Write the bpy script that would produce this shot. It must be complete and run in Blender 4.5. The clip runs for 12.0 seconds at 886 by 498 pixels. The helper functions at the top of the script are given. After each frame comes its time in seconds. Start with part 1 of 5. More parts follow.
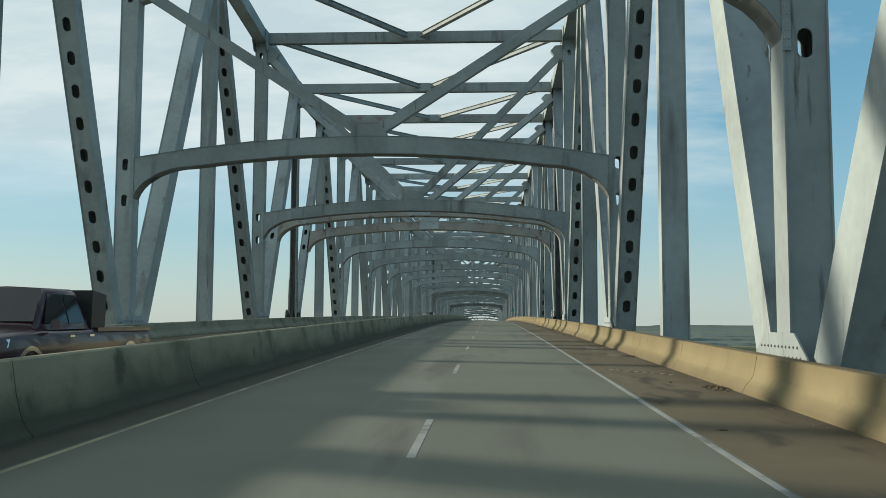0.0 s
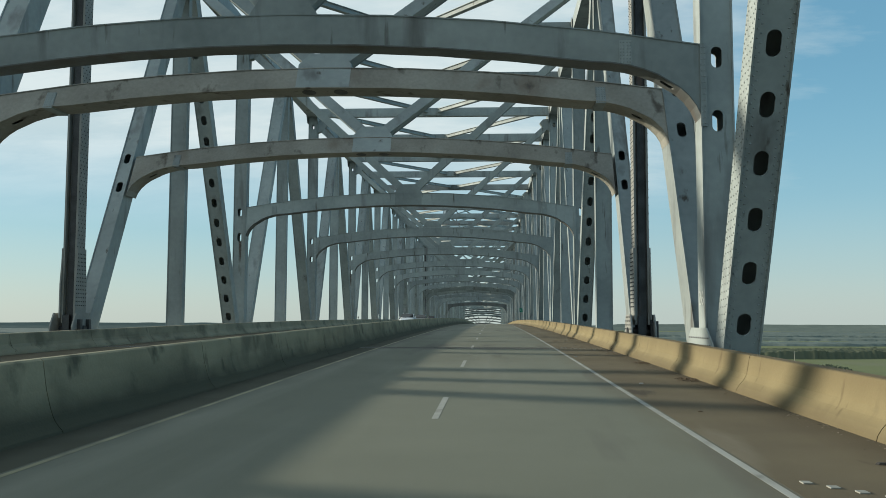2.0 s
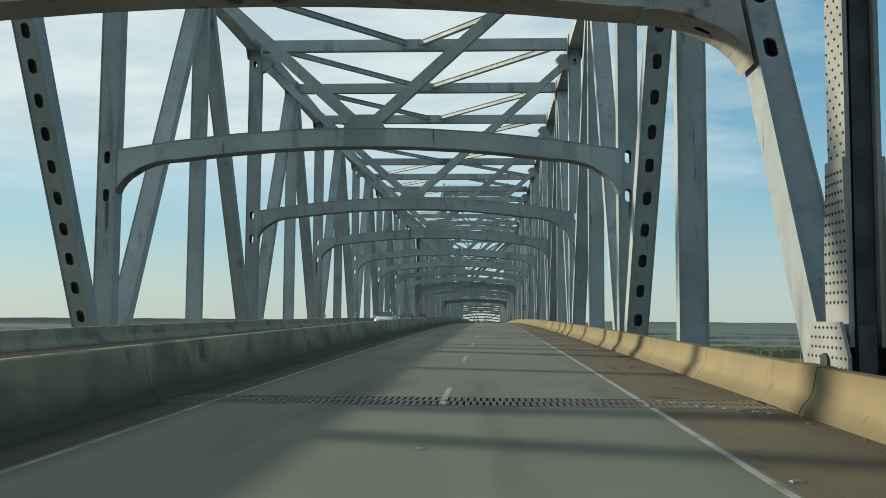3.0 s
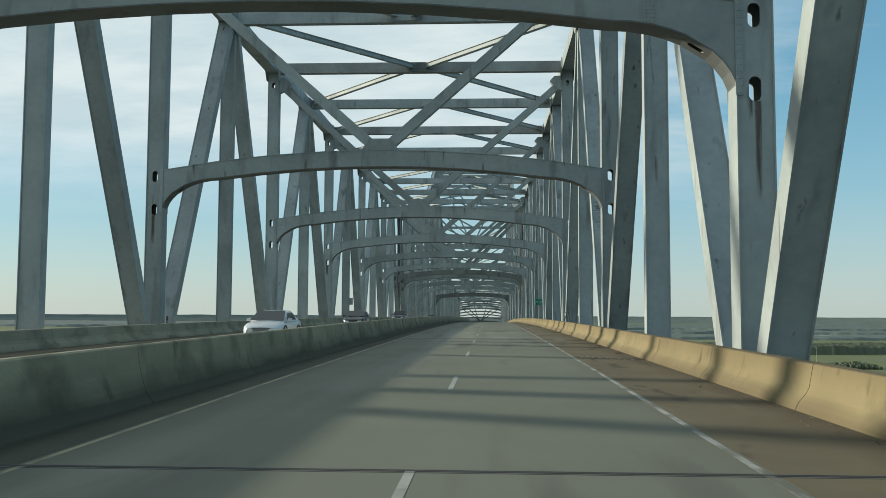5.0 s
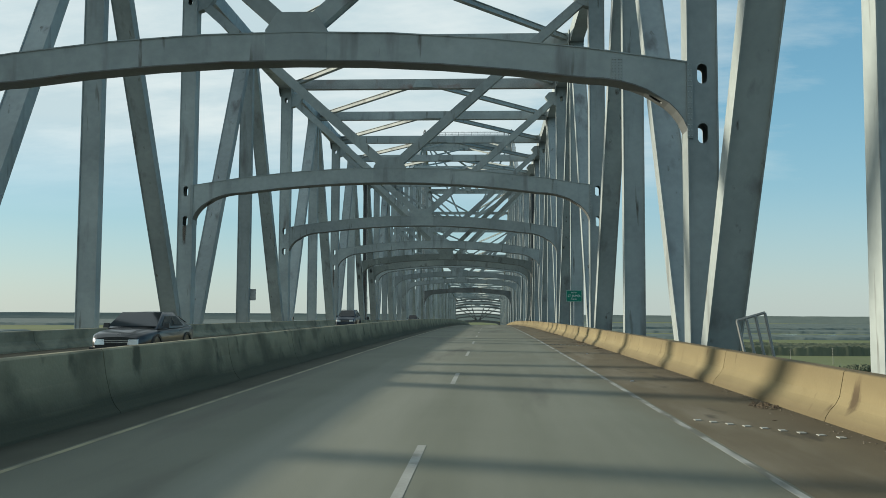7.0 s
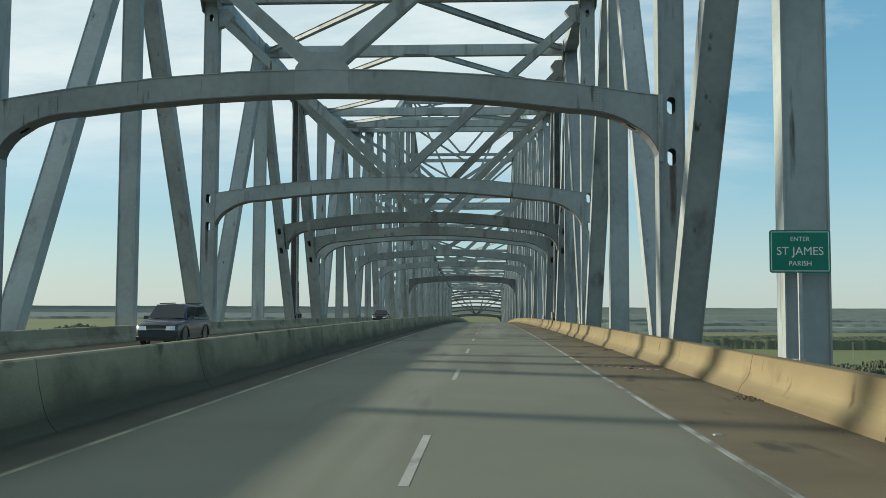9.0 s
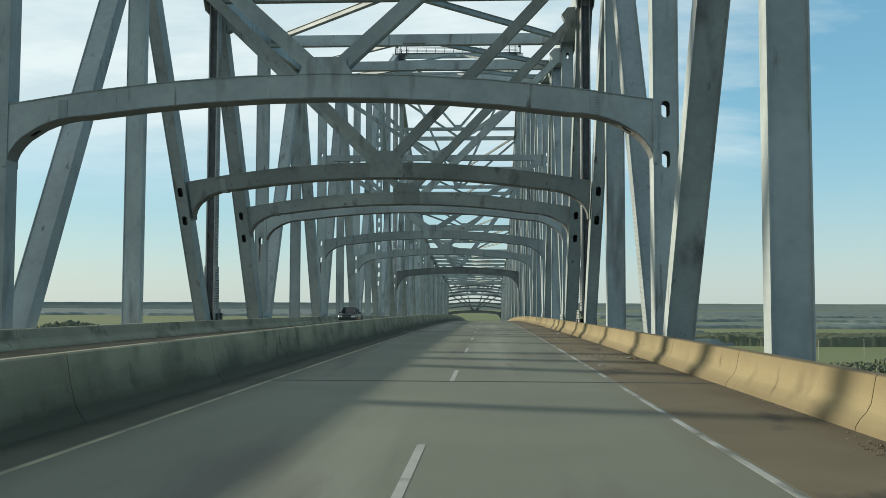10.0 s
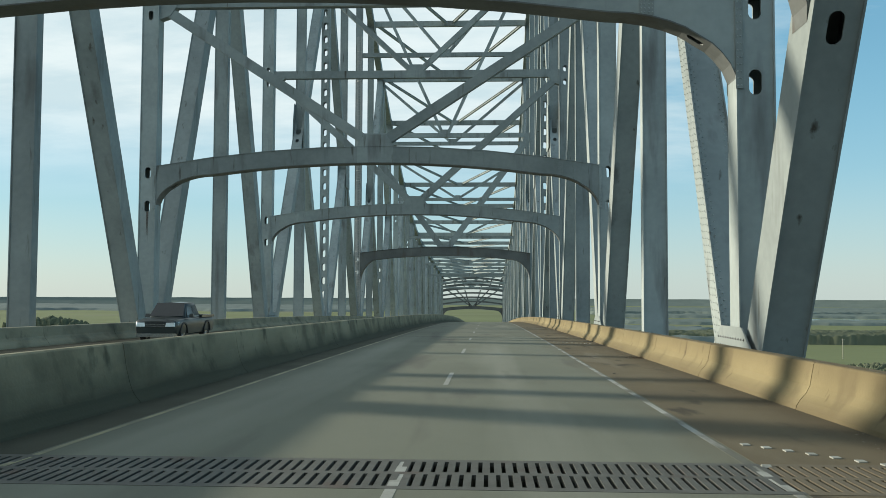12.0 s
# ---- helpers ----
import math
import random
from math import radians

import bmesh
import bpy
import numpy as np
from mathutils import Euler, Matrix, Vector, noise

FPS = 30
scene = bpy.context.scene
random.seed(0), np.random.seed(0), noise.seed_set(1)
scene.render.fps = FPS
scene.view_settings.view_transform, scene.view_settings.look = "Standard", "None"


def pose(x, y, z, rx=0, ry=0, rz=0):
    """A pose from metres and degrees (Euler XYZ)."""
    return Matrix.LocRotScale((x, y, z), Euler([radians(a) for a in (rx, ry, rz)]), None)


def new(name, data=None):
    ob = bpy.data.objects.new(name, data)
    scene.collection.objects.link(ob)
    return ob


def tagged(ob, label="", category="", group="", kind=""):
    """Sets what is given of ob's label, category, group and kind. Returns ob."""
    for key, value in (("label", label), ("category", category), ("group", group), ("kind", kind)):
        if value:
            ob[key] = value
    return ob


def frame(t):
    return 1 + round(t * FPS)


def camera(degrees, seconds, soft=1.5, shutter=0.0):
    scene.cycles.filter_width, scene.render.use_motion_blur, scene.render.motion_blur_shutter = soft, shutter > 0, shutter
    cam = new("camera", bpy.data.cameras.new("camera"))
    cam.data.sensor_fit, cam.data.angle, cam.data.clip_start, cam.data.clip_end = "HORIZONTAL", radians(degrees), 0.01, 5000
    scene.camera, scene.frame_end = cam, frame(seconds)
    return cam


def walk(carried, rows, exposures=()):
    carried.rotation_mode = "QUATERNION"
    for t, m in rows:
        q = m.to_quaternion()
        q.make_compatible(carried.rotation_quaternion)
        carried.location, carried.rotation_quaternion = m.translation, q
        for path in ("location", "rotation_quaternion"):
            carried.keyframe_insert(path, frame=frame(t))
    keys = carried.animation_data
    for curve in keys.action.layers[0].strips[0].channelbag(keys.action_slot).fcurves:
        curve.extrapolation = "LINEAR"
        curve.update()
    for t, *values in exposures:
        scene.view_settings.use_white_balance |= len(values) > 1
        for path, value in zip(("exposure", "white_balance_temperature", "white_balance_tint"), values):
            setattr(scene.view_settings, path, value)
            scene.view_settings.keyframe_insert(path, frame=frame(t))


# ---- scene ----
cam = camera(51.84, 12.0, soft=0.6, shutter=0.0)
PATH = [
    (0.0, pose(5.958, -0.583, 1.638, 94.535, -0.225, 2.906)),
    (0.5, pose(5.974, 10.713, 1.825, 94.614, -0.323, 3.008)),
    (1.0, pose(5.974, 21.891, 2.048, 94.600, -0.225, 3.088)),
    (1.5, pose(5.966, 33.098, 2.124, 94.688, -0.589, 3.077)),
    (2.0, pose(5.954, 44.503, 2.389, 94.490, -0.179, 3.065)),
    (2.5, pose(5.941, 55.860, 2.559, 94.323, -0.395, 3.042)),
    (3.0, pose(5.930, 67.201, 2.690, 94.291, -0.406, 2.991)),
    (3.2, pose(5.925, 71.895, 2.775, 94.272, -0.311, 3.006)),
    (4.8, pose(5.898, 108.677, 3.149, 93.899, -0.365, 2.963)),
    (5.0, pose(5.896, 113.336, 3.141, 93.995, -0.246, 2.980)),
    (5.5, pose(5.891, 125.128, 3.244, 93.946, -0.426, 3.002)),
    (6.0, pose(5.887, 136.766, 3.309, 93.927, -0.317, 3.011)),
    (6.5, pose(5.885, 148.659, 3.326, 94.009, -0.388, 2.979)),
    (6.7, pose(5.885, 153.339, 3.346, 93.962, -0.366, 2.935)),
    (8.3, pose(5.887, 191.457, 3.445, 93.746, -0.094, 2.824)),
    (8.5, pose(5.887, 196.184, 3.479, 93.600, -0.037, 2.818)),
    (9.0, pose(5.887, 208.206, 3.456, 93.434, -0.206, 2.861)),
    (9.5, pose(5.886, 220.374, 3.453, 93.208, -0.022, 2.811)),
    (10.0, pose(5.885, 233.487, 3.381, 93.185, -0.172, 2.811)),
    (10.5, pose(5.884, 245.793, 3.361, 93.006, -0.087, 2.669)),
    (11.0, pose(5.889, 258.474, 3.262, 92.839, -0.159, 2.649)),
    (11.5, pose(5.905, 271.329, 3.128, 93.014, -0.257, 2.732)),
    (12.0, pose(5.945, 283.699, 2.995, 92.903, -0.227, 2.803)),
]
walk(cam, PATH, [(0.0, 1.17, 6150, 0.0), (5.5, 1.2, 6150, 0.0), (9.0, 1.28, 6150, 0.0), (10.5, 1.36, 6150, 0.0), (12.0, 1.36, 6150, 0.0)])

# ---- light ----
SUN_EL, SUN_AHEAD = radians(14.0), radians(15.0)
to_sun = Vector((-math.cos(SUN_EL) * math.cos(SUN_AHEAD), math.cos(SUN_EL) * math.sin(SUN_AHEAD), math.sin(SUN_EL)))
sun = new("sun", bpy.data.lights.new("sun", "SUN"))
sun.data.energy, sun.data.angle, sun.data.color = 2.35, radians(2.2), (1.0, 0.85, 0.68)
sun.rotation_euler = to_sun.to_track_quat("Z", "Y").to_euler()

world = bpy.data.worlds.new("sky")
scene.world = world
world.use_nodes = True
wn, wl = world.node_tree.nodes, world.node_tree.links
bg = wn["Background"]
sky = wn.new("ShaderNodeTexSky")
sky.sky_type, sky.sun_disc = "NISHITA", False
sky.sun_elevation, sky.sun_rotation = SUN_EL, math.atan2(to_sun.x, to_sun.y)
sky.air_density, sky.dust_density, sky.ozone_density = 1.0, 0.3, 2.0
tc = wn.new("ShaderNodeTexCoord")
sep = wn.new("ShaderNodeSeparateXYZ")
wl.new(tc.outputs["Generated"], sep.inputs[0])


def wmath(op, a, b):
    n = wn.new("ShaderNodeMath")
    n.operation = op
    for i, v in enumerate((a, b)):
        if isinstance(v, (int, float)):
            n.inputs[i].default_value = v
        else:
            wl.new(v, n.inputs[i])
    return n.outputs[0]


zz = wmath("ADD", wmath("MAXIMUM", sep.outputs[2], 0.0), 0.18)
cx, cy = wmath("DIVIDE", sep.outputs[0], zz), wmath("DIVIDE", sep.outputs[1], zz)
comb = wn.new("ShaderNodeCombineXYZ")
wl.new(cx, comb.inputs[0])
wl.new(cy, comb.inputs[1])
mp = wn.new("ShaderNodeMapping")
mp.inputs["Rotation"].default_value = (0, 0, radians(24))
mp.inputs["Scale"].default_value = (0.62, 1.2, 1.0)
mp.inputs["Location"].default_value = (1.7, 0.4, 0)
wl.new(comb.outputs[0], mp.inputs[0])
cn = wn.new("ShaderNodeTexNoise")
cn.inputs["Scale"].default_value, cn.inputs["Detail"].default_value, cn.inputs["Roughness"].default_value = 1.5, 9, 0.6
wl.new(mp.outputs[0], cn.inputs["Vector"])
# more high cloud towards the sun
bias = wmath("MULTIPLY", wmath("SUBTRACT", 0.26, sep.outputs[0]), 1.2)
dens = wmath("ADD", cn.outputs[0], bias)
ramp = wn.new("ShaderNodeValToRGB")
ramp.color_ramp.elements[0].position, ramp.color_ramp.elements[1].position = 0.46, 0.76
ramp.color_ramp.elements[0].color, ramp.color_ramp.elements[1].color = (0, 0, 0, 1), (0.92, 0.92, 0.92, 1)
wl.new(dens, ramp.inputs[0])
# clouds thin out towards the horizon
fade = wmath("MINIMUM", wmath("MULTIPLY", wmath("MAXIMUM", wmath("SUBTRACT", sep.outputs[2], 0.095), 0.0), 10.0), 1.0)
cf = wmath("MULTIPLY", ramp.outputs[0], fade)
# the clear air pales from blue to a milky horizon
air = wn.new("ShaderNodeValToRGB")
air.color_ramp.interpolation = "B_SPLINE"
stops = ((0.0, (0.66, 0.71, 0.70)), (0.05, (0.60, 0.72, 0.75)), (0.13, (0.36, 0.63, 0.785)), (0.26, (0.195, 0.465, 0.65)), (0.60, (0.18, 0.38, 0.56)))
for i, (p, c) in enumerate(stops):
    e = air.color_ramp.elements[i] if i < 2 else air.color_ramp.elements.new(p)
    e.position, e.color = p, (*c, 1)
wl.new(sep.outputs[2], air.inputs[0])
lift = wn.new("ShaderNodeVectorMath")
lift.operation = "SCALE"
lift.inputs["Scale"].default_value = 4.0
wl.new(air.outputs[0], lift.inputs[0])
hz = wn.new("ShaderNodeMapRange")
for i, v in ((1, 0.0), (2, 0.7), (3, 0.88), (4, 0.4)):
    hz.inputs[i].default_value = v
wl.new(sep.outputs[2], hz.inputs[0])
haze = wn.new("ShaderNodeMix")
haze.data_type = "RGBA"
wl.new(hz.outputs[0], haze.inputs[0])
wl.new(sky.outputs[0], haze.inputs[6])
wl.new(lift.outputs[0], haze.inputs[7])
mix = wn.new("ShaderNodeMix")
mix.data_type = "RGBA"
wl.new(cf, mix.inputs[0])
wl.new(haze.outputs[2], mix.inputs[6])
cn2 = wn.new("ShaderNodeTexNoise")
cn2.inputs["Scale"].default_value, cn2.inputs["Detail"].default_value, cn2.inputs["Roughness"].default_value = 3.2, 8, 0.62
wl.new(mp.outputs[0], cn2.inputs["Vector"])
tone = wn.new("ShaderNodeValToRGB")
tone.color_ramp.elements[0].position, tone.color_ramp.elements[1].position = 0.38, 0.62
tone.color_ramp.elements[0].color, tone.color_ramp.elements[1].color = (0.76, 0.84, 0.88, 1), (0.99, 1.0, 1.0, 1)
wl.new(cn2.outputs[0], tone.inputs[0])
puff = wn.new("ShaderNodeVectorMath")
puff.operation = "SCALE"
puff.inputs["Scale"].default_value = 4.3
wl.new(tone.outputs[0], puff.inputs[0])
wl.new(puff.outputs[0], mix.inputs[7])
wl.new(mix.outputs[2], bg.inputs[0])
bg.inputs[1].default_value = 0.085


# ---- materials ----
def material(name, base, dark, rough=0.6, metal=0.0, scale=1.0, fine=30.0, bump=0.1, streak=None, amount=0.5, spec=0.5, per_object=0.0, stretch=(1, 1, 1), drip=None, bands=()):
    """A two-scale procedural surface: broad patches and fine grain between base and dark, an optional third colour in patches."""
    m = bpy.data.materials.new(name)
    m.use_nodes = True
    n, l = m.node_tree.nodes, m.node_tree.links
    b = n["Principled BSDF"]
    b.inputs["Metallic"].default_value = metal
    b.inputs["Specular IOR Level"].default_value = spec
    geo = n.new("ShaderNodeNewGeometry")
    mapn = n.new("ShaderNodeMapping")
    mapn.inputs["Scale"].default_value = stretch
    l.new(geo.outputs["Position"], mapn.inputs[0])

    def noise_tex(s, d, vec):
        t = n.new("ShaderNodeTexNoise")
        t.inputs["Scale"].default_value, t.inputs["Detail"].default_value = s, d
        l.new(vec, t.inputs["Vector"])
        return t.outputs[0]

    def ramp_of(v, a, c):
        r = n.new("ShaderNodeMapRange")
        r.inputs[1].default_value, r.inputs[2].default_value = a, c
        l.new(v, r.inputs[0])
        return r.outputs[0]

    def blend(f, c0, c1):
        x = n.new("ShaderNodeMix")
        x.data_type = "RGBA"
        l.new(f, x.inputs[0])
        for i, c in ((6, c0), (7, c1)):
            if isinstance(c, tuple):
                x.inputs[i].default_value = (*c, 1)
            else:
                l.new(c, x.inputs[i])
        return x.outputs[2]

    big = noise_tex(scale, 5, mapn.outputs[0])
    small = noise_tex(fine, 3, geo.outputs["Position"])
    add = n.new("ShaderNodeMath")
    add.operation = "MULTIPLY_ADD"
    l.new(small, add.inputs[0])
    add.inputs[1].default_value = 0.35
    l.new(big, add.inputs[2])
    col = blend(ramp_of(add.outputs[0], 0.67 - amount * 0.35, 0.67 + amount * 0.35), base, dark)
    if streak:
        colour, threshold, sscale, sstretch = streak
        m2 = n.new("ShaderNodeMapping")
        m2.inputs["Scale"].default_value = sstretch
        l.new(geo.outputs["Position"], m2.inputs[0])
        col = blend(ramp_of(noise_tex(sscale, 6, m2.outputs[0]), threshold, threshold + 0.16), col, colour)
    if drip:
        colour, threshold, sscale, sstretch = drip
        m3 = n.new("ShaderNodeMapping")
        m3.inputs["Scale"].default_value = sstretch
        m3.inputs["Location"].default_value = (3.1, 7.7, 1.3)
        l.new(geo.outputs["Position"], m3.inputs[0])
        col = blend(ramp_of(noise_tex(sscale, 5, m3.outputs[0]), threshold, threshold + 0.10), col, colour)
    for x0, x1, colour in bands:
        # dirt swept along the road and the median's darker foot, deepest at x0 and gone at x1, with a ragged edge
        sx = n.new("ShaderNodeSeparateXYZ")
        l.new(geo.outputs["Position"], sx.inputs[0])
        ab = n.new("ShaderNodeMath")
        ab.operation = "ABSOLUTE"
        l.new(sx.outputs[0], ab.inputs[0])
        wob = n.new("ShaderNodeMath")
        wob.operation = "MULTIPLY_ADD"
        m4 = n.new("ShaderNodeMapping")
        m4.inputs["Scale"].default_value = (1.0, 0.25, 1.0)
        l.new(geo.outputs["Position"], m4.inputs[0])
        l.new(noise_tex(1.6, 6, m4.outputs[0]), wob.inputs[0])
        wob.inputs[1].default_value = (x1 - x0) * 0.9
        l.new(ab.outputs[0], wob.inputs[2])
        col = blend(ramp_of(wob.outputs[0], x1 + (x1 - x0) * 0.45, x0 + (x1 - x0) * 0.45), col, colour)
    if per_object:
        info = n.new("ShaderNodeObjectInfo")
        hsv = n.new("ShaderNodeHueSaturation")
        r = n.new("ShaderNodeMapRange")
        r.inputs[3].default_value, r.inputs[4].default_value = 1 - per_object, 1 + per_object
        l.new(info.outputs["Random"], r.inputs[0])
        l.new(r.outputs[0], hsv.inputs["Value"])
        l.new(col, hsv.inputs["Color"])
        col = hsv.outputs[0]
    l.new(col, b.inputs["Base Color"])
    rr = n.new("ShaderNodeMapRange")
    rr.inputs[3].default_value, rr.inputs[4].default_value = rough - 0.08, min(1.0, rough + 0.1)
    l.new(big, rr.inputs[0])
    l.new(rr.outputs[0], b.inputs["Roughness"])
    if bump:
        bp = n.new("ShaderNodeBump")
        bp.inputs["Strength"].default_value, bp.inputs["Distance"].default_value = bump, 0.02
        l.new(small, bp.inputs["Height"])
        l.new(bp.outputs[0], b.inputs["Normal"])
    return m


PRIMED = material("steel_paint_with_red_primer", (0.33, 0.35, 0.34), (0.19, 0.20, 0.195), 0.5, 0.0, 0.35, 9.0, 0.06, ((0.205, 0.125, 0.11), 0.60, 0.8, (1, 1, 1)), 0.55, 0.35)
STEEL = material("grey_steel_paint", (0.368, 0.410, 0.406), (0.214, 0.243, 0.244), 0.6, 0.0, 0.35, 4.0, 0.025, ((0.157, 0.164, 0.162), 0.58, 0.9, (1.3, 1.3, 0.22)), 0.85, 0.26, 0.16, (1, 1, 1), ((0.088, 0.080, 0.067), 0.655, 3.2, (1, 1, 0.12)))
RUSTY = material("weathered_steel_paint", (0.329, 0.320, 0.278), (0.177, 0.167, 0.142), 0.55, 0.0, 0.45, 9.0, 0.08, ((0.166, 0.133, 0.103), 0.58, 0.6, (1, 1, 0.6)), 0.7, 0.4, 0.08, (1, 1, 1), ((0.086, 0.073, 0.056), 0.61, 1.6, (1, 1, 0.4)))
DARK = material("dark_steel", (0.075, 0.08, 0.085), (0.035, 0.037, 0.04), 0.55, 0.3, 2.0, 20.0, 0.1, ((0.11, 0.07, 0.05), 0.62, 2.0, (1, 1, 0.3)), 0.6)
LINKM = material("riveted_link_paint", (0.306, 0.310, 0.293), (0.212, 0.217, 0.208), 0.6, 0.0, 1.2, 14.0, 0.1, ((0.145, 0.123, 0.102), 0.6, 1.0, (1, 1, 0.3)), 0.7)
PORTAL = material("dark_weathered_steel_and_flange_shade", (0.162, 0.170, 0.166), (0.093, 0.100, 0.098), 0.55, 0.0, 0.5, 9.0, 0.06, ((0.102, 0.089, 0.076), 0.56, 0.9, (1.3, 1.3, 0.3)), 0.7, 0.4)
CONC = material("barrier_concrete", (0.258, 0.214, 0.118), (0.209, 0.172, 0.096), 0.85, 0.0, 0.7, 22.0, 0.25, ((0.156, 0.126, 0.074), 0.60, 1.1, (1.2, 1.0, 0.6)), 0.8, 0.2, 0.07, (1, 1, 1), ((0.092, 0.069, 0.042), 0.635, 2.4, (1, 1, 0.3)), ((10.70, 10.87, (0.150, 0.122, 0.070)), (11.02, 10.93, (0.162, 0.128, 0.072))))
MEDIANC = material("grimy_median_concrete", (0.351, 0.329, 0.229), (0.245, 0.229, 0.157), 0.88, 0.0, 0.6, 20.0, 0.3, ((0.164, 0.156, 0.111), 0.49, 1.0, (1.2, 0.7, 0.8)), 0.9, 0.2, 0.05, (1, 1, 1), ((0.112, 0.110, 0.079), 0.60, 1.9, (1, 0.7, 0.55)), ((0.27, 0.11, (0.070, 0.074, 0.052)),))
# the parapets' concrete recoloured, a lighter grey copy for the shaded left side
LEFTC = material("shaded_side_parapet_concrete", (0.351, 0.328, 0.235), (0.246, 0.229, 0.164), 0.88, 0.0, 0.6, 20.0, 0.3, ((0.167, 0.159, 0.116), 0.52, 1.1, (1.2, 0.5, 0.8)), 0.9, 0.2, 0.05, (1, 1, 1), ((0.125, 0.120, 0.088), 0.66, 2.2, (1, 0.7, 0.5)))
ROAD = material("worn_concrete_deck", (0.188, 0.195, 0.152), (0.145, 0.152, 0.119), 0.82, 0.0, 0.25, 90.0, 0.18, ((0.235, 0.240, 0.197), 0.55, 0.35, (1.0, 0.05, 1)), 0.9, 0.25, 0.05, (1, 1, 1), ((0.129, 0.129, 0.106), 0.59, 0.7, (1.0, 0.12, 1)), ((1.0, 1.7, (0.123, 0.130, 0.103)), (9.4, 8.0, (0.139, 0.126, 0.087))))
SHOULDER = material("dusty_shoulder", (0.168, 0.141, 0.091), (0.116, 0.098, 0.066), 0.9, 0.0, 0.5, 70.0, 0.2, ((0.210, 0.186, 0.137), 0.58, 0.8, (1.0, 0.15, 1)), 0.9, 0.2, 0.0, (1, 1, 1), ((0.074, 0.064, 0.047), 0.60, 1.5, (1.0, 0.3, 1)), ((10.75, 9.9, (0.098, 0.081, 0.055)),))
GRIME = material("gutter_grime", (0.100, 0.102, 0.078), (0.074, 0.076, 0.059), 0.9, 0.0, 0.8, 70.0, 0.2, ((0.127, 0.128, 0.099), 0.6, 0.8, (1.0, 0.15, 1)), 0.9, 0.2, 0.0, (1, 1, 1), None, ((0.38, 0.75, (0.057, 0.059, 0.045)),))
PAINT = material("worn_white_paint", (0.396, 0.404, 0.373), (0.259, 0.262, 0.235), 0.75, 0.0, 1.5, 25.0, 0.1, ((0.137, 0.140, 0.118), 0.56, 1.8, (1, 0.8, 1)), 0.8)
PATCHY = material("flaking_white_paint", (0.412, 0.420, 0.389), (0.275, 0.278, 0.252), 0.75, 0.0, 1.5, 25.0, 0.1, ((0.131, 0.131, 0.104), 0.43, 1.7, (1.5, 0.5, 1)), 0.8)
YELLOW = material("worn_pale_yellow_paint", (0.355, 0.332, 0.204), (0.269, 0.255, 0.165), 0.75, 0.0, 1.5, 25.0, 0.1, ((0.183, 0.182, 0.129), 0.44, 1.6, (1, 0.5, 1)), 0.8)
RUBBER = material("black_joint_rubber", (0.02, 0.02, 0.02), (0.035, 0.033, 0.03), 0.8, 0.0, 3.0, 40.0, 0.2)
PLATE = material("worn_joint_steel", (0.121, 0.121, 0.106), (0.082, 0.082, 0.071), 0.62, 0.15, 3.0, 30.0, 0.1, ((0.091, 0.067, 0.050), 0.6, 2.0, (1, 1, 1)), 0.7)
DUSTY = material("dust_caked_joint_steel", (0.150, 0.126, 0.083), (0.105, 0.089, 0.060), 0.88, 0.0, 0.8, 40.0, 0.15, ((0.08, 0.07, 0.05), 0.6, 2.0, (1, 1, 1)), 0.8)
GREEN = material("green_sign_sheeting", (0.0, 0.19, 0.12), (0.0, 0.165, 0.105), 0.4, 0.0, 2.0, 20.0, 0.0)
WHITE = material("white_sign_legend", (0.78, 0.8, 0.78), (0.7, 0.72, 0.7), 0.4, 0.0, 2.0, 20.0, 0.0)
CHALK = material("faded_white_brush_paint", (0.62, 0.64, 0.62), (0.42, 0.44, 0.42), 0.7, 0.0, 3.0, 14.0, 0.0)
GALV = material("galvanised_steel", (0.45, 0.46, 0.46), (0.33, 0.34, 0.34), 0.5, 0.2, 4.0, 30.0, 0.05)
TYRE = material("tyre_rubber", (0.02, 0.02, 0.02), (0.03, 0.03, 0.03), 0.85, 0.0, 5.0, 40.0, 0.2)
CHROME = material("bright_trim", (0.65, 0.66, 0.67), (0.5, 0.5, 0.52), 0.2, 1.0, 5.0, 30.0, 0.0)
LENS = material("headlamp_lens", (0.85, 0.87, 0.88), (0.7, 0.72, 0.74), 0.12, 0.35, 6.0, 30.0, 0.0)
BLACKP = material("black_plastic", (0.018, 0.019, 0.02), (0.028, 0.028, 0.03), 0.5, 0.0, 5.0, 40.0, 0.05)
DEBRIS = material("dry_leaf_litter", (0.12, 0.09, 0.055), (0.06, 0.045, 0.03), 0.95, 0.0, 6.0, 50.0, 0.2)


def car_paint(name, c, d):
    m = material(name, c, d, 0.3, 0.0, 1.0, 60.0, 0.0)
    m.node_tree.nodes["Principled BSDF"].inputs["Coat Weight"].default_value = 0.45
    return m


def glass(name, c):
    m = bpy.data.materials.new(name)
    m.use_nodes = True
    b = m.node_tree.nodes["Principled BSDF"]
    b.inputs["Base Color"].default_value = (*c, 1)
    b.inputs["Roughness"].default_value = 0.05
    b.inputs["Specular IOR Level"].default_value = 0.5
    return m


TINT = glass("dark_tinted_glass", (0.016, 0.02, 0.023))


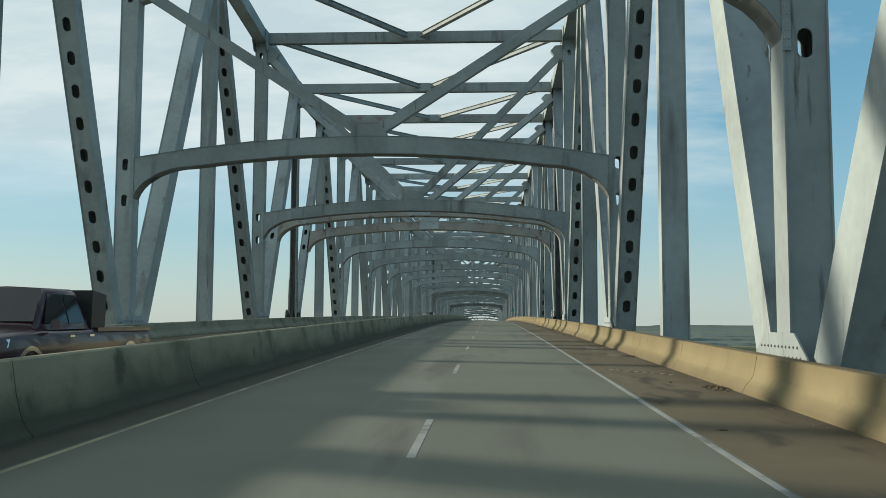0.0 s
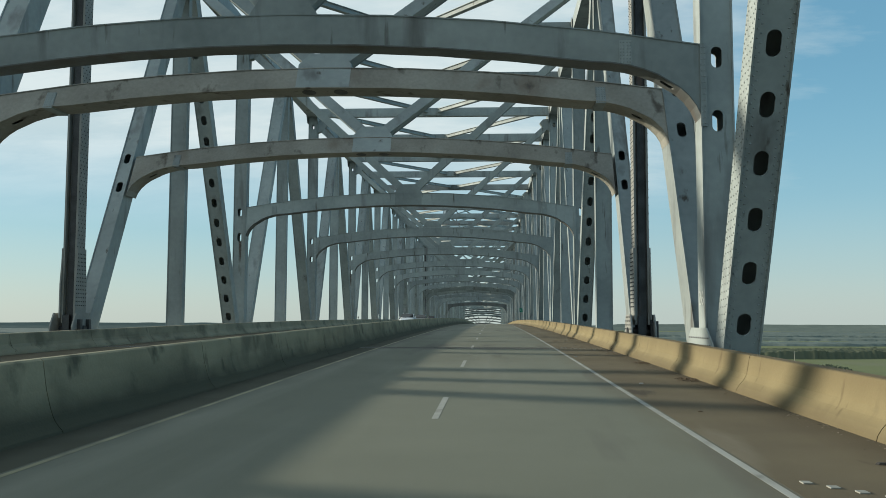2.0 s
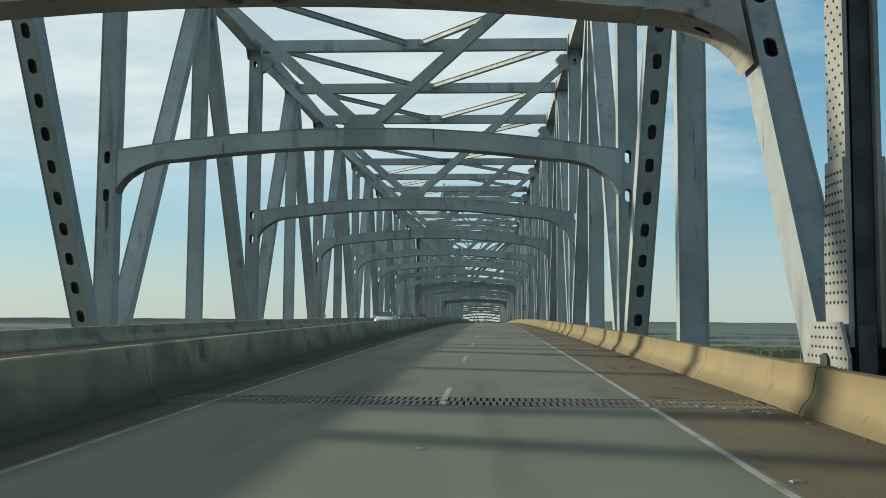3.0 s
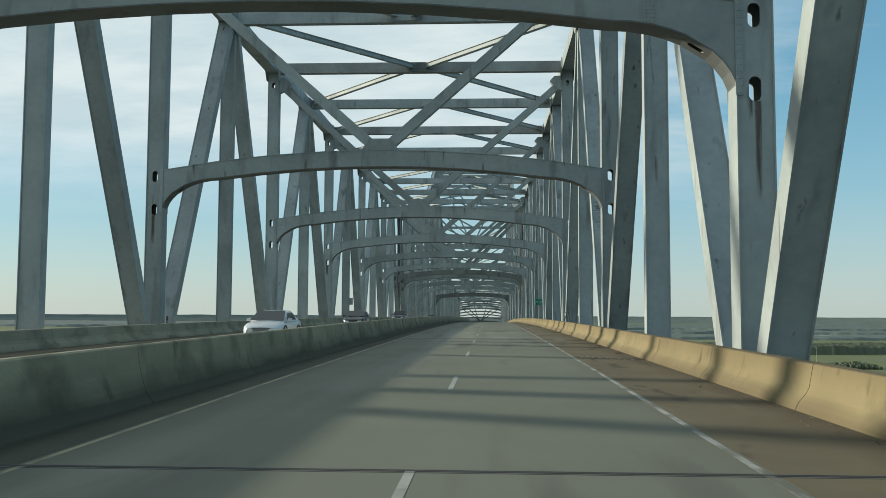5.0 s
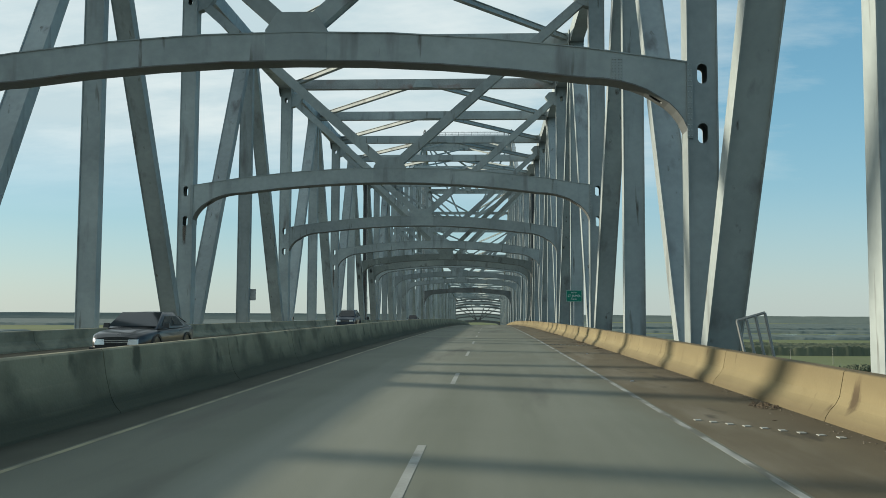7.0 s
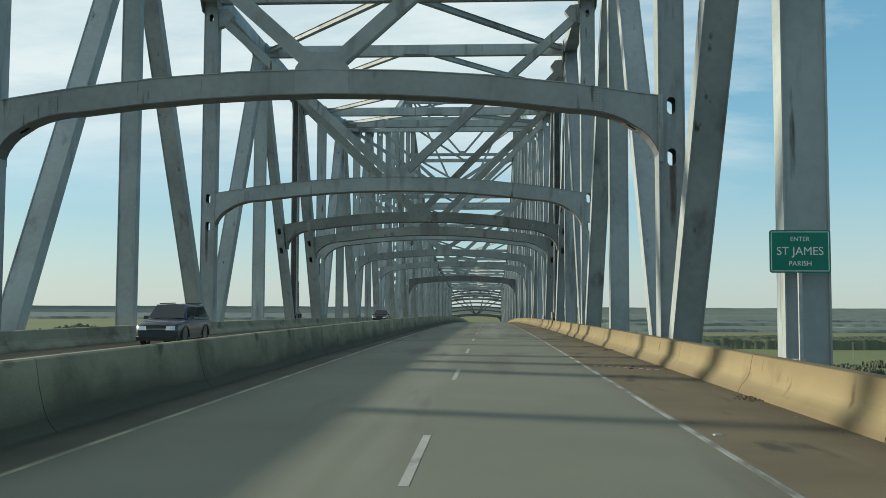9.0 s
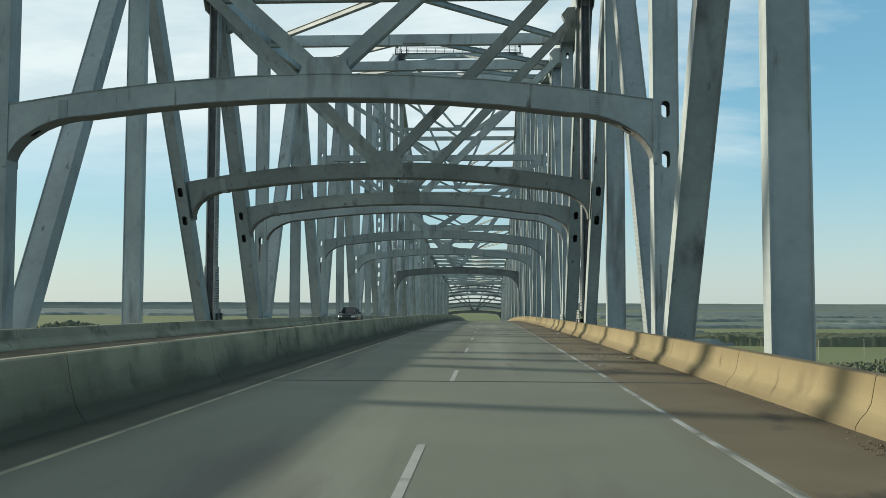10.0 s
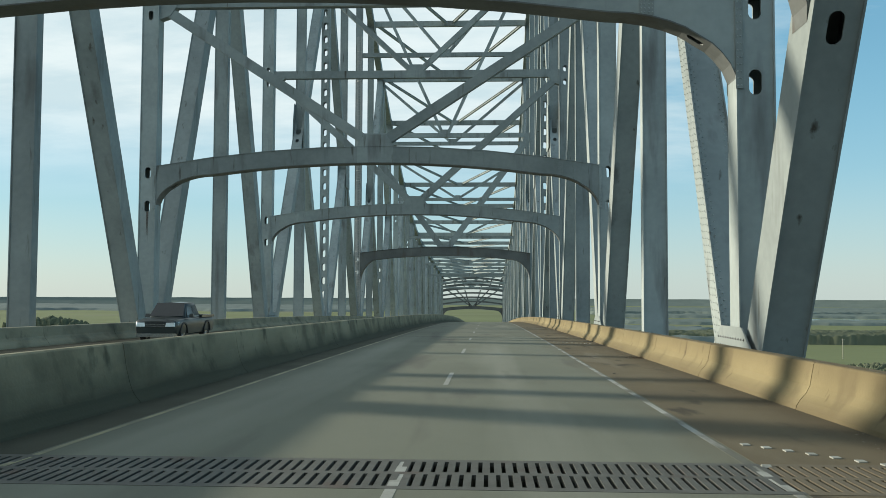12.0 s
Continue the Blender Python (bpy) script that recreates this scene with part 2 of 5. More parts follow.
# ---- mesh helpers ----
class Geo:
    """Collects vertices and faces for one mesh."""

    def __init__(self):
        self.v, self.f = [], []

    def face(self, pts):
        i = len(self.v)
        self.v += [tuple(p) for p in pts]
        self.f.append(tuple(range(i, i + len(pts))))

    def hexa(self, p):
        """Eight corners: the lower ring of four, then the upper ring."""
        i = len(self.v)
        self.v += [tuple(q) for q in p]
        for a in ((3, 2, 1, 0), (4, 5, 6, 7), (0, 1, 5, 4), (1, 2, 6, 5), (2, 3, 7, 6), (3, 0, 4, 7)):
            self.f.append(tuple(i + k for k in a))

    def box(self, x0, x1, y0, y1, z0, z1, m=None):
        p = [Vector(q) for q in ((x0, y0, z0), (x1, y0, z0), (x1, y1, z0), (x0, y1, z0), (x0, y0, z1), (x1, y0, z1), (x1, y1, z1), (x0, y1, z1))]
        self.hexa([m @ q for q in p] if m else p)

    def prism(self, outline, y0, y1, m=None):
        """An outline in (x, z) drawn out from y0 to y1."""
        i, k = len(self.v), len(outline)
        p = [Vector((x, y0, z)) for x, z in outline] + [Vector((x, y1, z)) for x, z in outline]
        self.v += [tuple(m @ q) if m else tuple(q) for q in p]
        self.f.append(tuple(range(i, i + k)))
        self.f.append(tuple(range(i + 2 * k - 1, i + k - 1, -1)))
        for a in range(k):
            b = (a + 1) % k
            self.f.append((i + b, i + a, i + k + a, i + k + b))

    def tube(self, a, b, r, k=8, r2=None):
        a, b = Vector(a), Vector(b)
        q = (b - a).to_track_quat("Z", "Y").to_matrix()
        i = len(self.v)
        for c, rad in ((a, r), (b, r if r2 is None else r2)):
            self.v += [tuple(c + q @ Vector((rad * math.cos(2 * math.pi * j / k), rad * math.sin(2 * math.pi * j / k), 0))) for j in range(k)]
        for j in range(k):
            self.f.append((i + j, i + (j + 1) % k, i + k + (j + 1) % k, i + k + j))
        self.f.append(tuple(range(i + k - 1, i - 1, -1)))
        self.f.append(tuple(range(i + k, i + 2 * k)))

    def mesh(self, name, mat, smooth=False, mend=False):
        me = bpy.data.meshes.new(name)
        me.from_pydata(self.v, [], self.f)
        if mend:
            bm = bmesh.new()
            bm.from_mesh(me)
            bmesh.ops.remove_doubles(bm, verts=bm.verts, dist=1e-4)
            bmesh.ops.recalc_face_normals(bm, faces=bm.faces)
            bm.to_mesh(me)
            bm.free()
        if smooth:
            me.polygons.foreach_set("use_smooth", [True] * len(me.polygons))
        me.materials.append(mat)
        me.update()
        return me


def world_at(ob):
    p = Vector(ob.location)
    while ob.parent:
        ob = ob.parent
        p += Vector(ob.location)
    return p


def part(name, data, parent, at=(0, 0, 0), label=""):
    """Hangs a mesh under a thing; at is its place in the world."""
    ob = new(name, data)
    ob.parent = parent
    ob.location = Vector(at) - world_at(parent)
    if label:
        tagged(ob, label)
    return ob


def thing(name, at, label, category, group="", kind=""):
    return tagged(new(name), label, category, group, kind) if at is None else _placed(name, at, label, category, group, kind)


def _placed(name, at, label, category, group, kind):
    ob = new(name)
    ob.location = at
    return tagged(ob, label, category, group, kind)


# ---- the bridge's measures ----
P, HINGE, HALF = 13.078, 83.136, 12.19
N0, N1, PIER_A, PIER_B = -11, 43, -9, 25
GRADE, CURVE, DIP = 0.01911, 0.0001, 0.000047
LOW = 3.7  # the lower chord runs below the deck


def rise(y):
    """Height of the deck: a crest curve that runs out into a steady grade."""
    if y > 560:
        return rise(560) + (GRADE - CURVE * 560 - 2 * DIP * 200) * (y - 560)
    if y < -160:
        return rise(-160) + (GRADE + CURVE * 160) * (y + 160)
    return GRADE * y - CURVE * y * y / 2 - DIP * max(0.0, y - 360) ** 2


def ny(n):
    return HINGE + n * P


def top_height(n):
    """Height of the top chord's centre line over the deck."""
    if 0 <= n <= 16:
        return 21.62 + 0.0085 * (n - 8) ** 2
    d = n - 16 if n > 16 else -n
    if d > 9:
        d = max(0, 18 - d)
    return 22.16 + 0.532 * d + 0.308 * d * d


def low(n):
    return Vector((0, ny(n), rise(ny(n)) - LOW))


def high(n):
    return Vector((0, ny(n), rise(ny(n)) + top_height(n)))


def is_foot(n):
    """Lower panel points where the diagonals meet in a V."""
    return (n % 2 == 0) if 0 <= n <= 16 else (n % 2 != 0)


# ---- steel members ----
def slot_cell(g, fr, s0, s1, half, hole_len, hole_wid):
    """One cell of a cover plate with a rounded slot through it. fr(s, x, n): place along, across and into the member."""
    sm, ring, rect = (s0 + s1) / 2, [], []
    r, k = hole_wid / 2, 4
    straight = hole_len / 2 - r
    for j in range(4 * k):
        a = 2 * math.pi * (j + 0.5) / (4 * k)
        cs, sn = math.cos(a), math.sin(a)
        ring.append((sm + r * sn + (straight if sn > 0 else -straight), r * cs))
        q = 1 / max(abs(cs), abs(sn))
        rect.append((sm + (s1 - s0) / 2 * max(-1, min(1, sn * q)), half * max(-1, min(1, cs * q))))
    for j in range(4 * k):
        i = (j + 1) % (4 * k)
        a, b = rect[j], rect[i]
        pts = [a, b, ring[i], ring[j]]
        if abs(a[1] - b[1]) > 1e-6 and abs(a[0] - b[0]) > 1e-6:
            c = (sm + math.copysign((s1 - s0) / 2, a[0] - sm), math.copysign(half, a[1]))
            pts = [a, c, b, ring[i], ring[j]]
        g.face([fr(s, x, 0) for s, x in pts])
        g.face([fr(*ring[j], 0), fr(*ring[i], 0), fr(*ring[i], 1), fr(*ring[j], 1)])


def member_mesh(name, a, b, wide, deep, mat, slots=(), flange=0.045, both=True):
    """A built-up box member in a truss plane from a to b: webs that stand proud of two covers, with slots (place along, length, width) in one or both covers."""
    a, b = Vector(a), Vector(b)
    d = (b - a).normalized()
    nrm, length = Vector((0, -d.z, d.y)), (b - a).length
    g = Geo()

    def at(s, x, n):
        return d * s + Vector((x, 0, 0)) + nrm * n

    t = 0.04
    w, i, h, r = wide / 2, wide / 2 - t, deep / 2, deep / 2 - flange
    line = [(-i, -r), (-i, -h), (-w, -h), (-w, h), (-i, h), (-i, r), (i, r), (i, h), (w, h), (w, -h), (i, -h), (i, -r)]
    for j, (p, q) in enumerate(zip(line, line[1:] + line[:1])):
        cover = j in (5, 11)
        if not cover or not slots or not (both or j == 5):
            g.face([at(0, *p), at(0, *q), at(length, *q), at(length, *p)])
            continue
        n0, s = p[1], 0.0
        into = -math.copysign(0.05, n0)
        for c, hl, hw in sorted(slots):
            s0, s1 = c - hl * 0.75, c + hl * 0.75
            if s0 > s + 1e-3:
                g.face([at(s, -i, n0), at(s, i, n0), at(s0, i, n0), at(s0, -i, n0)])
            slot_cell(g, lambda q_, x, n: at(q_, x, n0 + into * n), s0, s1, i, hl, hw)
            s = s1
        g.face([at(s, -i, n0), at(s, i, n0), at(length, i, n0), at(length, -i, n0)])
    for s in (0, length):
        g.face([at(s, *p) for p in line])
    return g.mesh(name, mat, mend=True)


def rivet_rows(length, spacing, offsets, face_at, size=0.03):
    """Small rivet heads in rows; face_at(s, o) gives a place and the outward direction."""
    g = Geo()
    k = int(length / spacing)
    for j in range(k):
        for m, o in enumerate(offsets):
            c, out, u, v = face_at((j + 0.5 * (m % 2)) * spacing, o)
            ring = [c + u * size, c + v * size, c - u * size, c - v * size]
            for q in range(4):
                g.face([ring[q], ring[(q + 1) % 4], c + out * size * 0.8])
    return g.mesh("rivets", STEEL)


def knee_outline(side, half, col, c_top, c_low, e_top, e_low, knee):
    """Half of an arched cross beam in (x, height)."""
    top = [(0.0, c_top)] + [(half * q, c_top + (e_top - c_top) * q ** 2.0) for q in (0.25, 0.5, 0.75, 1.0)]
    bot = [(half, e_low)]
    x1, z1 = half - knee, c_low + (e_top - c_top) * ((half - knee) / half) ** 2.0 * 1.05
    for deg in (9, 18, 27, 35, 52, 61, 70, 80, 90):
        a = radians(deg)
        bot.append((half - knee * (1 - math.cos(a)) ** 0.95, e_low + (z1 - e_low) * math.sin(a) ** 0.95))
    bot += [(q * x1, c_low + (z1 - c_low) * q ** 2.0) for q in (0.75, 0.5, 0.25, 0.0)]
    return top, bot


def arch_lines(half=11.78, c_top=9.98, c_low=9.14, e_top=8.95, e_low=6.67, knee=3.0):
    """The upper and lower edge of a whole arched beam, from its left end to its right end, in (x, height)."""
    top, bot = knee_outline(1, half, 0, c_top, c_low, e_top, e_low, knee)
    up = [(-x, z) for x, z in top[::-1]] + top[1:]
    dn = [(-x, z) for x, z in bot] + bot[-2::-1]
    return up, dn


def arch_web(lean, mat, deep, **kw):
    up, dn = arch_lines(**kw)
    g = Geo()
    xs = sorted({round(x, 4) for x, z in up} | {round(x, 4) for x, z in dn})
    ux, uz = [x for x, z in up], [z for x, z in up]
    lx, lz = [x for x, z in dn], [z for x, z in dn]
    cols = []
    for x in xs:
        t_, b_ = float(np.interp(x, ux, uz)), float(np.interp(x, lx, lz))
        cols.append([(x, y + z * lean, z) for y in (-deep / 2, deep / 2) for z in (b_, t_)])
    for c in cols:
        g.v += c
    k = len(cols)
    for j in range(k - 1):
        a, b = 4 * j, 4 * j + 4
        g.f += [(a, b, b + 1, a + 1), (a + 2, a + 3, b + 3, b + 2), (a + 1, b + 1, b + 3, a + 3)]
    g.f += [(0, 1, 3, 2), (4 * k - 4, 4 * k - 2, 4 * k - 1, 4 * k - 3)]
    return g.mesh("arch_beam", mat)


def arch_flange(lean, mat, width, upper, **kw):
    """One flange plate along an edge of the arched beam."""
    line = arch_lines(**kw)[0 if upper else 1]
    t = 0.035 if upper else -0.035
    g = Geo()
    for x, z in line:
        g.v += [(x, y + q * lean, q) for y in (-width / 2, width / 2) for q in (z, z + t)]
    k = len(line)
    for j in range(k - 1):
        a, b = 4 * j, 4 * j + 4
        g.f += [(a, b, b + 1, a + 1), (a + 2, a + 3, b + 3, b + 2)]
        if not upper and j in (4, k - 6):
            # an oval opening in the knee
            p, q = Vector(line[j]), Vector(line[j + 1])
            ln = (q - p).length
            for up_ in (0, t):
                def fr(s_, x_, n_):
                    c = p + (q - p) * (s_ / ln)
                    z_ = c.y + up_ + (n_ * t if up_ == 0 else -n_ * t)
                    return (c.x, x_ + z_ * lean, z_)
                slot_cell(g, fr, 0, ln, width / 2, min(0.58, ln * 0.62), min(0.25, ln * 0.3))
        else:
            g.f += [(a + 1, b + 1, b + 3, a + 3), (a, a + 2, b + 2, b)]
    g.f += [(0, 1, 3, 2), (4 * k - 4, 4 * k - 2, 4 * k - 1, 4 * k - 3)]
    return g.mesh("flange", mat, mend=True)


def splice_mesh(lean, mat, deep, up_by):
    g = Geo()
    m = Matrix(((1, 0, 0, 0), (0, 1, lean, 0), (0, 0, 1, 0), (0, 0, 0, 1)))
    g.box(-0.17, 0.17, -deep / 2 - 0.025, deep / 2 + 0.025, 8.44 + up_by, 9.12 + up_by * 0.85, m)
    return g.mesh("splice_plate", mat)


def bolt_heads(g, places, out, size=0.024):
    """Low six-sided heads on a face that looks along y."""
    for x, y, z in places:
        ring = [(x + size * math.cos(1.047 * k), y, z + size * math.sin(1.047 * k)) for k in range(6)]
        tip = (x, y + out * size * 0.9, z)
        for k in range(6):
            g.face([ring[k], ring[(k + 1) % 6], tip])


def splice_rivets(lean, deep, up_by):
    g = Geo()
    for out in (-1, 1):
        y = out * (deep / 2 + 0.026)
        bolt_heads(g, [(x, y + lean * z, z) for x in (-0.13, -0.05, 0.05, 0.13) for z in [8.5 + up_by + 0.093 * k for k in range(7)]], out)
    return g.mesh("rivets", STEEL)


def lap_mesh(s):
    """The web plate of an arch where it laps onto the faces of its post."""
    g = Geo()
    for out in (-1, 1):
        g.box(min(s * 11.725, s * 11.90), max(s * 11.725, s * 11.90), min(out * 0.372, out * 0.416), max(out * 0.372, out * 0.416), 6.67, 9.0)
    return g.mesh("lap_plate", STEEL)


def lap_rivets(s):
    g = Geo()
    for out in (-1, 1):
        bolt_heads(g, [(s * x, out * 0.417, 6.74 + 0.165 * k) for x in (11.77, 11.85) for k in range(14)], out)
    return g.mesh("rivets", STEEL)


def gusset_mesh(name, lean, mat, half=0.95, z0=9.05, z1=10.72, deep=0.5):
    g = Geo()
    o = [(-half, z0), (half, z0), (half, z0 + 0.95), (half * 0.62, z1), (-half * 0.62, z1), (-half, z0 + 0.95)]
    g.prism(o, -deep / 2, deep / 2, Matrix(((1, 0, 0, 0), (0, 1, lean, 0), (0, 0, 1, 0), (0, 0, 0, 1))))
    return g.mesh(name, mat)


def brace_mesh(name, x0, z0, x1, z1, lean, mat, thick=0.52, deep=0.42):
    """A straight box brace in a cross frame."""
    d = Vector((x1 - x0, z1 - z0)).normalized()
    n = Vector((-d.y, d.x)) * thick / 2
    g = Geo()
    for y0, y1, k in ((-deep / 2, deep / 2, 0.88), (-deep / 2 - 0.03, -deep / 2, 1.0), (deep / 2, deep / 2 + 0.03, 1.0)):
        p = []
        for y in (y0, y1):
            for x, z, s in ((x0, z0, 1), (x1, z1, 1), (x1, z1, -1), (x0, z0, -1)):
                xx, zz_ = x + n.x * s * k, z + n.y * s * k
                p.append((xx, y + zz_ * lean, zz_))
        g.hexa(p)
    return g.mesh(name, mat)


def strut_mesh(name, half, z, lean, mat, thick=0.85, deep=0.5):
    """A level cross strut: two channels with top and bottom plates."""
    g = Geo()
    m = Matrix(((1, 0, 0, 0), (0, 1, lean, 0), (0, 0, 1, 0), (0, 0, 0, 1)))
    for y in (-deep / 2, deep / 2):
        g.box(-half, half, y - 0.03, y + 0.03, z - thick / 2, z + thick / 2, m)
    for q in (-1, 1):
        g.box(-half, half, -deep / 2 + 0.03, deep / 2 - 0.03, z + q * (thick / 2 - 0.06) - 0.02, z + q * (thick / 2 - 0.06) + 0.02, m)
    for j in range(-2, 3):
        g.box(j * half / 2.6 - 0.03, j * half / 2.6 + 0.03, -deep / 2 - 0.045, deep / 2 + 0.045, z - thick / 2 + 0.03, z + thick / 2 - 0.03, m)
    return g.mesh(name, mat)


MESHES = {}


def shared(key, make):
    if key not in MESHES:
        MESHES[key] = make()
    return MESHES[key]


# ---- trusses ----
SPANS = [
    (PIER_A - 2, 0, "first cantilever arm"),
    (0, 16, "suspended span"),
    (16, PIER_B, "second cantilever arm"),
    (PIER_B, N1, "anchor span"),
]
COL_SLOTS = (8.62, 6.83)


def vertical(truss, x, n):
    """A post or hanger at panel point n."""
    h = top_height(n) + LOW
    at = Vector((x, ny(n), rise(ny(n)) - LOW))
    if n in (0, 16):
        return
    if is_foot(n):
        slots = [(v + LOW, 0.6, 0.3) for v in COL_SLOTS] + [(h - 1.45, 0.5, 0.26)]
        if n in (-5, -7, 21, 23, -3, 19):
            w = {19: 17.9, -3: 17.9, 21: 20.7, -5: 20.7, 23: 23.5, -7: 23.5}[n] + LOW
            slots += [(w - 0.75, 0.5, 0.26), (w + 0.35, 0.5, 0.26)]
        if n in (23, -7):
            slots = [(LOW + 1.6 + 1.5 * j, 0.80, 0.42) for j in range(int((h - LOW) / 1.5) - 1)]
        me = shared(("post", round(h, 2), n in (23, -7)), lambda: member_mesh("vertical", (0, 0, 0), (0, 0, h), 0.90, 0.80, STEEL, slots))
        return part("vertical", me, truss, at)
    slots = [(h - 1.45, 0.5, 0.26)] if n > 2 else []
    me = shared(("hanger", round(h, 2)), lambda: member_mesh("vertical", (0, 0, 0), (0, 0, h), 0.91, 0.52, STEEL, slots))
    return part("vertical", me, truss, at + Vector((math.copysign(0.06, x), 0, 0)))


PERFORATED = {(-2, -1), (-4, -3), (1, 2)}
RIVETED = {(-2, -1), (-4, -3), (15, 14), (18, 17)}
CARRIES = {(0, -1), (1, 0), (15, 16), (16, 17)}
SLENDER = {(1, 0), (15, 16)}  # narrower hinge posts of the suspended span
PIN_OFFSET = {(1, 0): 0.2, (15, 16): -0.2, (16, 17): 0.3}


# between the towers' neighbours the diagonals cross two panels, with short struts to their middle
MIDDLES = {22, 24, 26, 28, -6, -8}
TALL_FEET = {21, 25, 29, -5, -9}


def middle(u):
    """The joint halfway up a two-panel diagonal, on the hanger at u."""
    l = u - 1 if u - 1 in TALL_FEET else u + 1
    return (foot(u, l) + high(2 * u - l)) / 2


def foot(u, l):
    """Lower end of a diagonal: the hinge posts stand on pins at deck level."""
    p = low(l)
    p.z += 0.8
    if (u, l) in CARRIES:
        p.z += 2.9 - (1.5 if l in (0, 16) else 2.35)
        p.y += PIN_OFFSET.get((u, l), 0.0)
    return p


def head(u, l):
    """Upper end of a diagonal, a little short of the panel point."""
    p = high(u)
    if u in MIDDLES:
        return high(2 * u - l) if l in TALL_FEET else middle(u)
    if (u, l) in CARRIES:
        p.y += PIN_OFFSET.get((u, l), 0.0)
    else:
        p.y += 0.35 if l > u else -0.35
    return p


def diagonal(truss, x, u, l):
    """A diagonal from the top point u to the foot l."""
    a, b = foot(u, l), head(u, l)
    a.x = b.x = x + math.copysign(-0.07 if (u, l) in SLENDER else 0.06, x)
    d = (b - a).normalized()
    length = (b - a).length
    slots, both = (), True
    if (u, l) in PERFORATED:
        first, pitch = (4.98, 1.435) if u == -4 else (4.70, 1.388)
        slots, both = [(first + pitch * j, 0.61, 0.345) for j in range(int((length - 7) / pitch))], False
    if (u, l) in CARRIES:
        slots = [((rise(a.y) + v - a.z) / d.z, 0.62, 0.3) for v in ((7.4, 8.95) if l < 8 else (6.95, 8.55))]
        both = False
    if u in MIDDLES and (l in TALL_FEET) == (l < u):
        # long hand slot between two small ones, just below the joint
        m = (middle(u).z - a.z) / d.z
        slots, both = [(m - 2.1, 0.42, 0.32), (m - 0.35, 2.0, 0.46), (m + 1.45, 0.42, 0.32)], False
        if l not in TALL_FEET:
            slots = [(m - 2.6, 0.5, 0.34), (m - 1.0, 1.2, 0.46)]
    deep = (1.0 if (u, l) in SLENDER else 1.15) if (u, l) in CARRIES else 0.78 if (u, l) in PERFORATED | RIVETED else 0.64 if 0 <= l <= 16 else 1.1
    ob = part("diagonal", member_mesh("diagonal", a, b, 0.68 if (u, l) in SLENDER else 0.93, deep, STEEL, slots, both=both), truss, a)
    if (u, l) == (7, 6) and x > 0:
        # scraped paint on the face of one diagonal
        rng = random.Random(11)
        nrm = Vector((0, -d.z, d.y))
        if nrm.y > 0:
            nrm = -nrm
        g = Geo()
        for _ in range(70):
            h = rng.triangular(5.9, 8.3, 7.75)
            s_, c, w, t_ = (h + rise(a.y) - a.z) / d.z, rng.gauss(0.0, 0.2), rng.uniform(0.03, 0.2), rng.uniform(0.006, 0.022)
            if abs(c) + w > 0.4:
                continue
            p = [d * (s_ + sg * t_ * k) + Vector((c + e * w, 0, 0)) + nrm * q for q in (deep / 2 - 0.045, deep / 2 - 0.042) for e, sg, k in ((-1, -1, 0.3), (1, -1, 0.8), (1, 1, 0.4), (-1, 1, 1.0))]
            g.hexa(p)
        tagged(part("scrapes", g.mesh("scrapes", DARK, mend=True), ob, a, "dark horizontal scrapes in the paint"), kind="stuff")
    if (u, l) in RIVETED and x > 0:
        nrm = Vector((0, -d.z, d.y))
        me = rivet_rows(length - 4.5, 0.21, (-0.32, -0.2, 0.0, 0.2, 0.32), lambda s_, o: (d * (s_ + 4.2) + Vector((-0.467, 0, 0)) + nrm * o, Vector((-1, 0, 0)), d, nrm))
        tagged(part("rivets", me, ob, a), kind="stuff")
        q = (deep / 2 - 0.042) * (1 if nrm.y < 0 else -1)
        me = rivet_rows(length - 4.5, 0.21, (-0.38, -0.30, 0.30, 0.38), lambda s_, o: (d * (s_ + 4.2) + Vector((o, 0, 0)) + nrm * q, nrm * (1 if q > 0 else -1), d, Vector((1, 0, 0))))
        tagged(part("rivets", me, ob, a), kind="stuff")
    return ob


